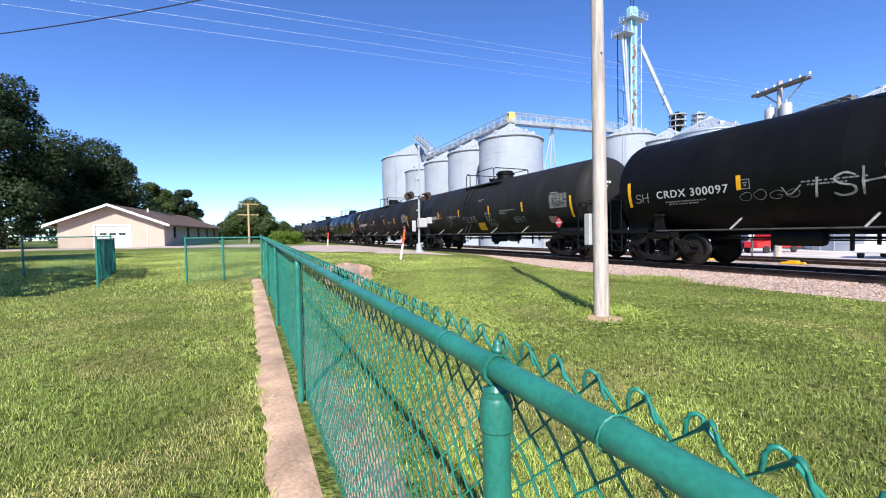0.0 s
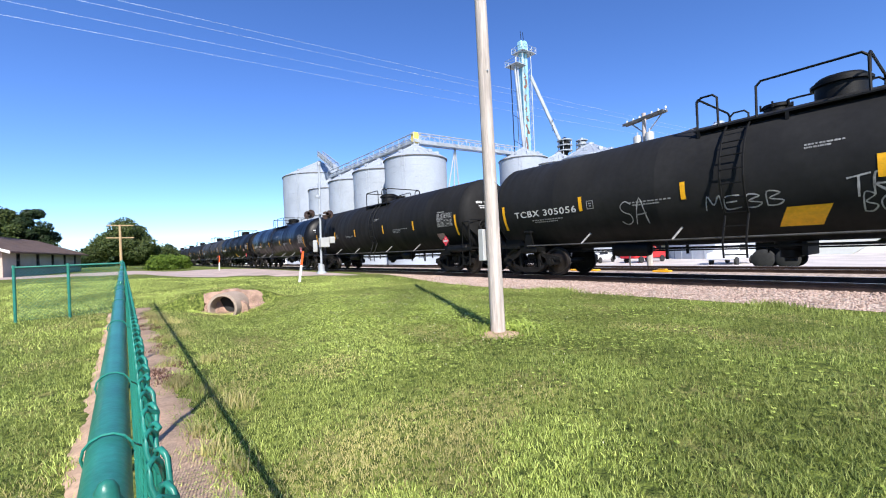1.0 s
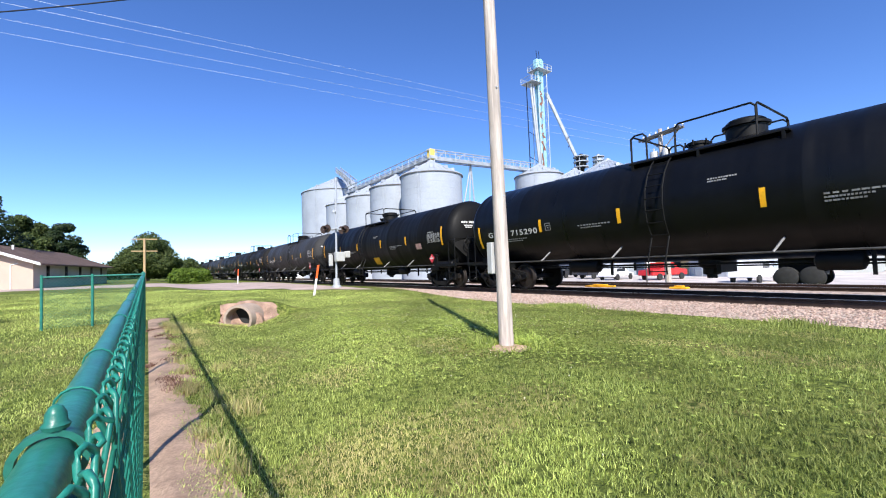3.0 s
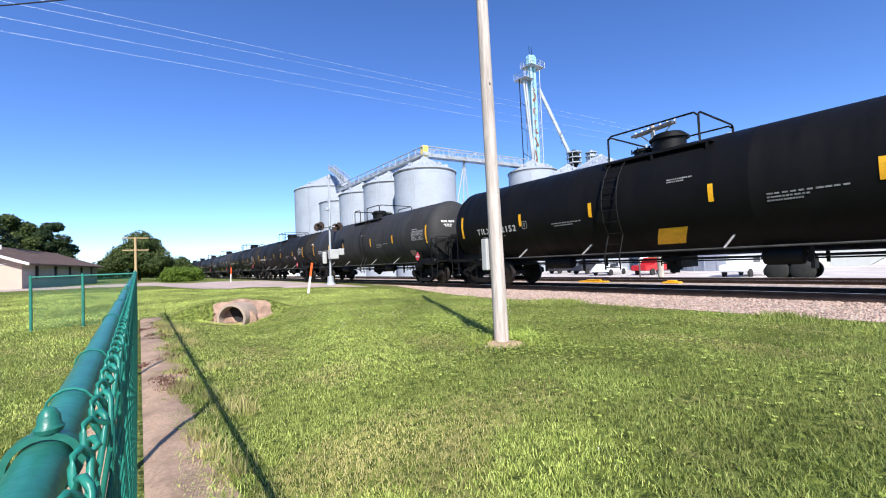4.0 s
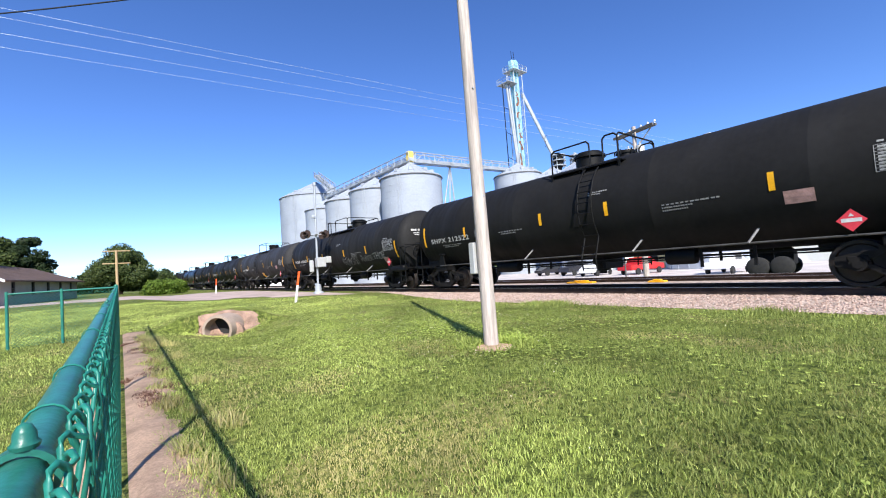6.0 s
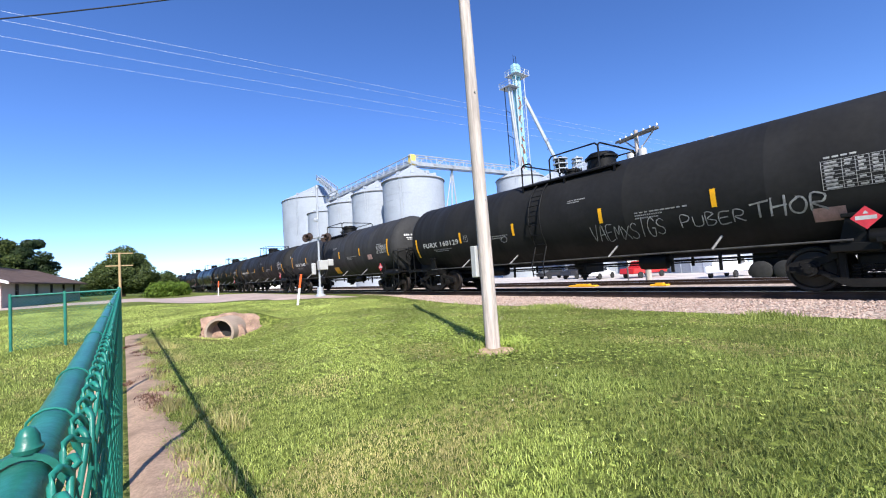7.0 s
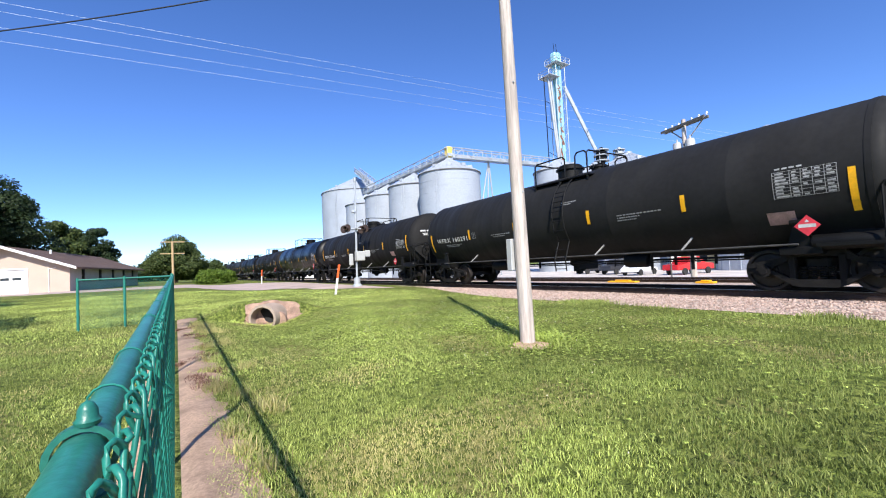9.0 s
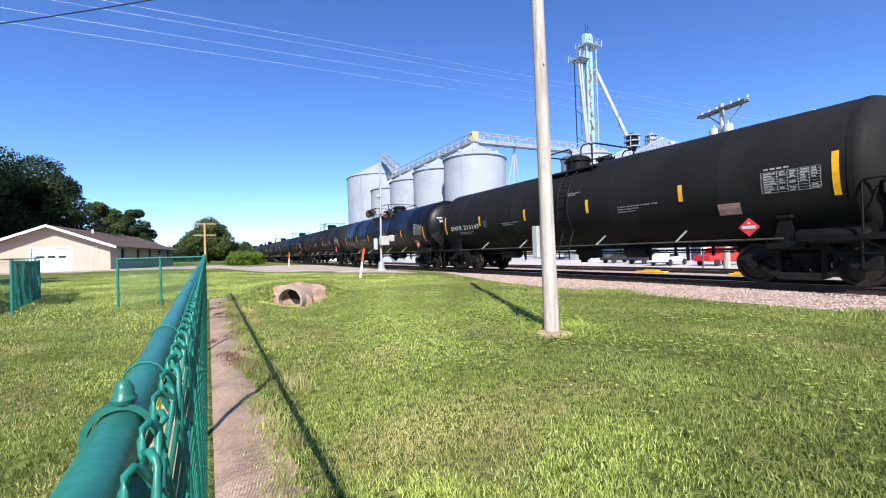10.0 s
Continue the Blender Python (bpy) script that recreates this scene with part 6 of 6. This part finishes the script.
# ---- grass, clover, loose stones ----
def blades(name, pts, length, width, material, seed, label, category, lean=0.5):
    rs = np.random.RandomState(seed)
    n = len(pts)
    z = land(pts[:, 0], pts[:, 1])
    a = rs.uniform(0, 2 * np.pi, n)
    L = length * rs.uniform(0.5, 1.35, n)
    W = width * rs.uniform(0.6, 1.3, n)
    side = np.stack([np.cos(a), np.sin(a), np.zeros(n)], 1) * W[:, None]
    b = rs.uniform(0, 2 * np.pi, n)
    ln = rs.uniform(0.1, lean, n) * L
    tip = np.stack([np.cos(b) * ln, np.sin(b) * ln, L * 0.9], 1)
    base = np.stack([pts[:, 0], pts[:, 1], z - 0.005], 1)
    mid = base + tip * np.array([0.35, 0.35, 0.6])
    V = np.stack([base - side, base + side, mid + side * 0.8, base + tip, mid - side * 0.8], 1).reshape(-1, 3)
    me = bpy.data.meshes.new(name)
    me.vertices.add(n * 5)
    me.vertices.foreach_set("co", V.ravel())
    i = np.arange(n)[:, None] * 5
    quads = (i + np.array([0, 1, 2, 4])).ravel()
    tris = (i + np.array([4, 2, 3])).ravel()
    me.loops.add(n * 7)
    me.loops.foreach_set("vertex_index", np.concatenate([quads, tris]))
    me.polygons.add(n * 2)
    me.polygons.foreach_set("loop_start", np.concatenate([np.arange(n) * 4, n * 4 + np.arange(n) * 3]))
    me.update(calc_edges=True)
    me.validate()
    me.materials.append(material)
    ob = new(name, me)
    return tagged(ob, label, category, kind="stuff")


def in_dirt(p):
    w = np.array([noise.noise(Vector((x * 2.0, y * 2.3, 4.0))) for x, y in p])
    return (p[:, 0] > -0.33 + 0.12 * w) & (p[:, 0] < 0.42 + 0.3 * w) & (p[:, 1] < 13.4)


def lawn():
    rs = np.random.RandomState(5)

    def field(n, x0, x1, y0, y1):
        return np.stack([rs.uniform(x0, x1, n), rs.uniform(y0, y1, n)], 1)
    m = 640000
    r = 0.9 + 17.5 * rs.uniform(0, 1, m) ** 1.3
    th = np.radians(rs.uniform(-50, 88, m))
    near = np.stack([0.1 + r * np.sin(th), r * np.cos(th)], 1)
    near = near[(near[:, 0] < 9.6) & (near[:, 0] > -9)]
    near = near[~in_dirt(near)]
    noi = np.array([noise.noise(Vector((x * 0.9, y * 0.9, 7.0))) for x, y in near])
    dry = noi + rs.normal(0, 0.13, len(near)) > np.select([near[:, 0] < 0, (near[:, 0] < 1.3) & (near[:, 1] > 5), near[:, 0] < 2.6], [0.10, 0.06, 0.22], 0.30)
    keep = rs.uniform(0, 1, len(near)) > 0.25 * dry
    bare = np.hypot((near[:, 0] - 5.1) / 0.42, (near[:, 1] - 1.15) / 0.14) + rs.normal(0, 0.3, len(near)) < 1
    keep &= ~bare
    g, d = near[(~dry) & keep], near[dry & keep]
    gap = np.array([noise.noise(Vector((x * 7, y * 5, 2.0))) for x, y in g])
    g = g[gap + rs.normal(0, 0.15, len(g)) > -0.28]
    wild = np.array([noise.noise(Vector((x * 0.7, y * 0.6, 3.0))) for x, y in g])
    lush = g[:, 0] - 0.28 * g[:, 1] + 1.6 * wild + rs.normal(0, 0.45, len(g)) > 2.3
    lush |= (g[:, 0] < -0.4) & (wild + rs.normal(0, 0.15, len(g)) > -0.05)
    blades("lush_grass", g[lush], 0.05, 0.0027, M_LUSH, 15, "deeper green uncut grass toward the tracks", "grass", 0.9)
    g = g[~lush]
    blades("lawn_grass", g, 0.042, 0.0024, M_BLADE, 1, "short green lawn grass blades", "grass", 0.9)
    blades("dry_grass", d, 0.034, 0.0026, M_DRY, 2, "dry tan grass among the lawn", "grass", 0.9)
    # coarser turf farther off
    f = np.concatenate([field(90000, -9, 9.3, 13.5, 30), field(50000, -12, -0.5, 9, 34)])
    f = f[(f[:, 0] < 9.4 - 0.45 * np.clip(f[:, 1] - 18.5, 0, 30)) & (np.hypot((f[:, 0] - 2.3) / 1.1, (f[:, 1] - 12.9) / 0.9) > 1)]
    blades("far_grass", f, 0.055, 0.006, M_BLADE, 21, "grass growing toward the gravel road", "grass", 0.9)
    # tufts by the dirt strip
    c = field(26, 0.45, 0.9, 1.6, 13)
    t = np.concatenate([q + rs.normal(0, 0.07, (90, 2)) for q in c])
    blades("dry_tufts", t, 0.13, 0.004, M_DRY, 3, "straw-coloured grass tufts along the fence", "grass", 0.9)
    c = np.stack([rs.normal(0.34, 0.10, 30), np.concatenate([rs.normal(6.0, 0.35, 12), rs.uniform(7, 12.6, 18)])], 1)
    t = np.concatenate([q + rs.normal(0, 0.05, (70, 2)) for q in c])
    blades("dead_weeds", t, 0.06, 0.006, M_DEAD, 8, "brown dead weeds on the bare dirt", "weeds", 1.4)
    c = np.concatenate([field(60, -0.42, -0.28, 1, 13), field(110, 0.30, 0.66, 1, 13), np.stack([2.4 + 1.0 * np.cos(np.linspace(3.1, 6.3, 34)), 12.98 + 0.34 * np.sin(np.linspace(3.1, 6.3, 34))], 1)])
    t = np.concatenate([q + rs.normal(0, 0.05, (40, 2)) for q in c])
    blades("edge_grass", t, 0.06, 0.003, M_BLADE, 9, "grass creeping over the dirt edge", "grass", 1.0)
    w = field(2600, 9.1, 9.8, -2, 17)
    w = w[np.array([noise.noise(Vector((x * 1.5, y * 0.8, 6.0))) for x, y in w]) > -0.05]
    w = np.concatenate([w] + [np.array(c) + rs.normal(0, d, (k, 2)) for c, d, k in (((9.75, 7.5), 0.26, 1300), ((9.6, 8.1), 0.2, 500), ((9.4, 16.2), 0.3, 400), ((9.6, 2.6), 0.22, 400))])
    blades("trackside_weeds", w, 0.11, 0.007, M_LUSH, 4, "ragged green weeds at the ballast edge", "weeds", 0.7)
    # clover round the pole
    n = 27000
    p = np.stack([rs.normal(4.7, 1.6, n), rs.normal(7.8, 2.9, n)], 1)
    p = np.concatenate([p, np.stack([rs.uniform(4.6, 9.3, 1800), rs.uniform(2.5, 6.5, 1800)], 1), np.stack([rs.normal(4.6, 0.45, 2500), rs.normal(4.5, 0.45, 2500)], 1)])
    p = p[(p[:, 0] > 1.6) & (p[:, 0] < 9.4) & (np.hypot(p[:, 0] - 4.36, p[:, 1] - 4.46) > 0.27)]
    z = land(p[:, 0], p[:, 1]) + rs.uniform(0.02, 0.075, len(p))
    ring = np.stack([rs.normal(4.55, 0.28, 900), rs.normal(4.62, 0.3, 900)], 1)
    ring = ring[np.hypot(ring[:, 0] - 4.36, ring[:, 1] - 4.46) > 0.27]
    blades("pole_weeds", ring, 0.13, 0.008, M_CLOVER, 12, "leafy weeds round the foot of the pole", "weeds", 0.8)
    V, F = [], []
    for (x, y), zz in zip(p, z):
        a0, r = rs.uniform(0, 6.28), rs.uniform(0.006, 0.012)
        tl = rs.uniform(-0.5, 0.5, 2)
        for k in range(3):
            a = a0 + k * 2.09
            b = len(V)
            cx, cy = x + math.cos(a) * r, y + math.sin(a) * r
            for q in range(4):
                e = a + q * 1.571
                dx, dy = math.cos(e) * r * (0.95 if q % 2 else 0.8), math.sin(e) * r * (0.95 if q % 2 else 0.8)
                V.append((cx + dx, cy + dy, zz + dx * tl[0] + dy * tl[1]))
            F.append((b, b + 1, b + 2, b + 3))
    ob = obj_from("clover", V, F, M_CLOVER)
    tagged(ob, "bright green clover spreading through the lawn", "clover", kind="stuff")
    V, F = [], []
    q = np.stack([rs.normal(4.7, 1.5, 520), rs.normal(8.3, 2.3, 520)], 1)
    for x, y in q[(q[:, 0] > 2) & (q[:, 0] < 9)]:
        b, r, zz = len(V), rs.uniform(0.005, 0.009), zat(x, y) + rs.uniform(0.05, 0.09)
        V += [(x, y, zz + r), (x + r, y, zz), (x, y + r, zz), (x - r, y, zz), (x, y - r, zz), (x, y, zz - r)]
        F += [(b, b + 1, b + 2), (b, b + 2, b + 3), (b, b + 3, b + 4), (b, b + 4, b + 1), (b + 5, b + 2, b + 1), (b + 5, b + 3, b + 2), (b + 5, b + 4, b + 3), (b + 5, b + 1, b + 4)]
    ob = obj_from("clover_blooms", V, F, M_BLOOM)
    tagged(ob, "small white clover blooms", "flowers", kind="stuff")


lawn()


def stone_heap(seed, n, name, x0, x1, y0, y1, zf, size, label):
    """Loose crushed stones, joined."""
    rs = np.random.RandomState(seed)
    bm = bmesh.new()
    bmesh.ops.create_icosphere(bm, subdivisions=1, radius=1)
    bv = np.array([v.co[:] for v in bm.verts])
    bf = np.array([[v.index for v in f.verts] for f in bm.faces])
    bm.free()
    V, F = [], []
    for i in range(n):
        x, y = rs.uniform(x0, x1), rs.uniform(y0, y1)
        s = size * rs.uniform(0.5, 1.3) * rs.uniform(0.7, 1.2, 3) * np.array([1, 1, 0.75])
        v = bv * s * (1 + rs.uniform(-0.25, 0.25, (len(bv), 1)))
        a = rs.uniform(0, 6.28)
        c, q = math.cos(a), math.sin(a)
        v = np.stack([v[:, 0] * c - v[:, 1] * q, v[:, 0] * q + v[:, 1] * c, v[:, 2]], 1)
        F.append(bf + len(V) * len(bv))
        V.append(v + np.array([x, y, zf(x) + s[2] * 0.2]))
    ob = obj_from(name, np.concatenate(V), [tuple(int(k) for k in f) for f in np.concatenate(F)], M_STONE2)
    return tagged(ob, label, "stones", kind="stuff")


def bed_z(x):
    return 0.13 + float(np.interp(abs(x - TRACK_X), [0, 1.35, 1.9, 2.45], [0.155, 0.155, 0.06, -0.06]))


M_STONE2 = island_mat("crushed_stone", (0.27, 0.19, 0.155), (0.58, 0.44, 0.37), 0.9)
stone_heap(3, 22000, "ballast_stones", TRACK_X - 2.45, TRACK_X - 0.85, -3, 22, bed_z, 0.021, "pinkish crushed ballast stones")
stone_heap(4, 5000, "ballast_stones", TRACK_X - 0.7, TRACK_X + 2.3, -1, 18, bed_z, 0.036, "pinkish crushed ballast stones")


# ---- motion of the train ----
def motions():
    ts = [0.0, 0.05] + [0.5 * k for k in range(1, 20)] + [9.95, 10.0]
    turn = SPEED / 0.457
    for i, ob in enumerate(train):
        y0 = FIRST + PITCH * (i - 1) + SLACK.get(i - 1, 0)
        walk(ob, [(t, pose(TRACK_X, y0 - SPEED * t, RAIL_Z)) for t in ts])
    for i, ob in enumerate(train[1:13]):
        for tk in ob.children:
            if not tk.name.startswith("truck"):
                continue
            for w in tk.children:
                if w.name.startswith("wheelset"):
                    c = w.location.copy()
                    walk(w, [(k / FPS, pose(c.x, c.y, c.z, math.degrees(turn * k / FPS) % 360)) for k in range(0, 301)])


motions()
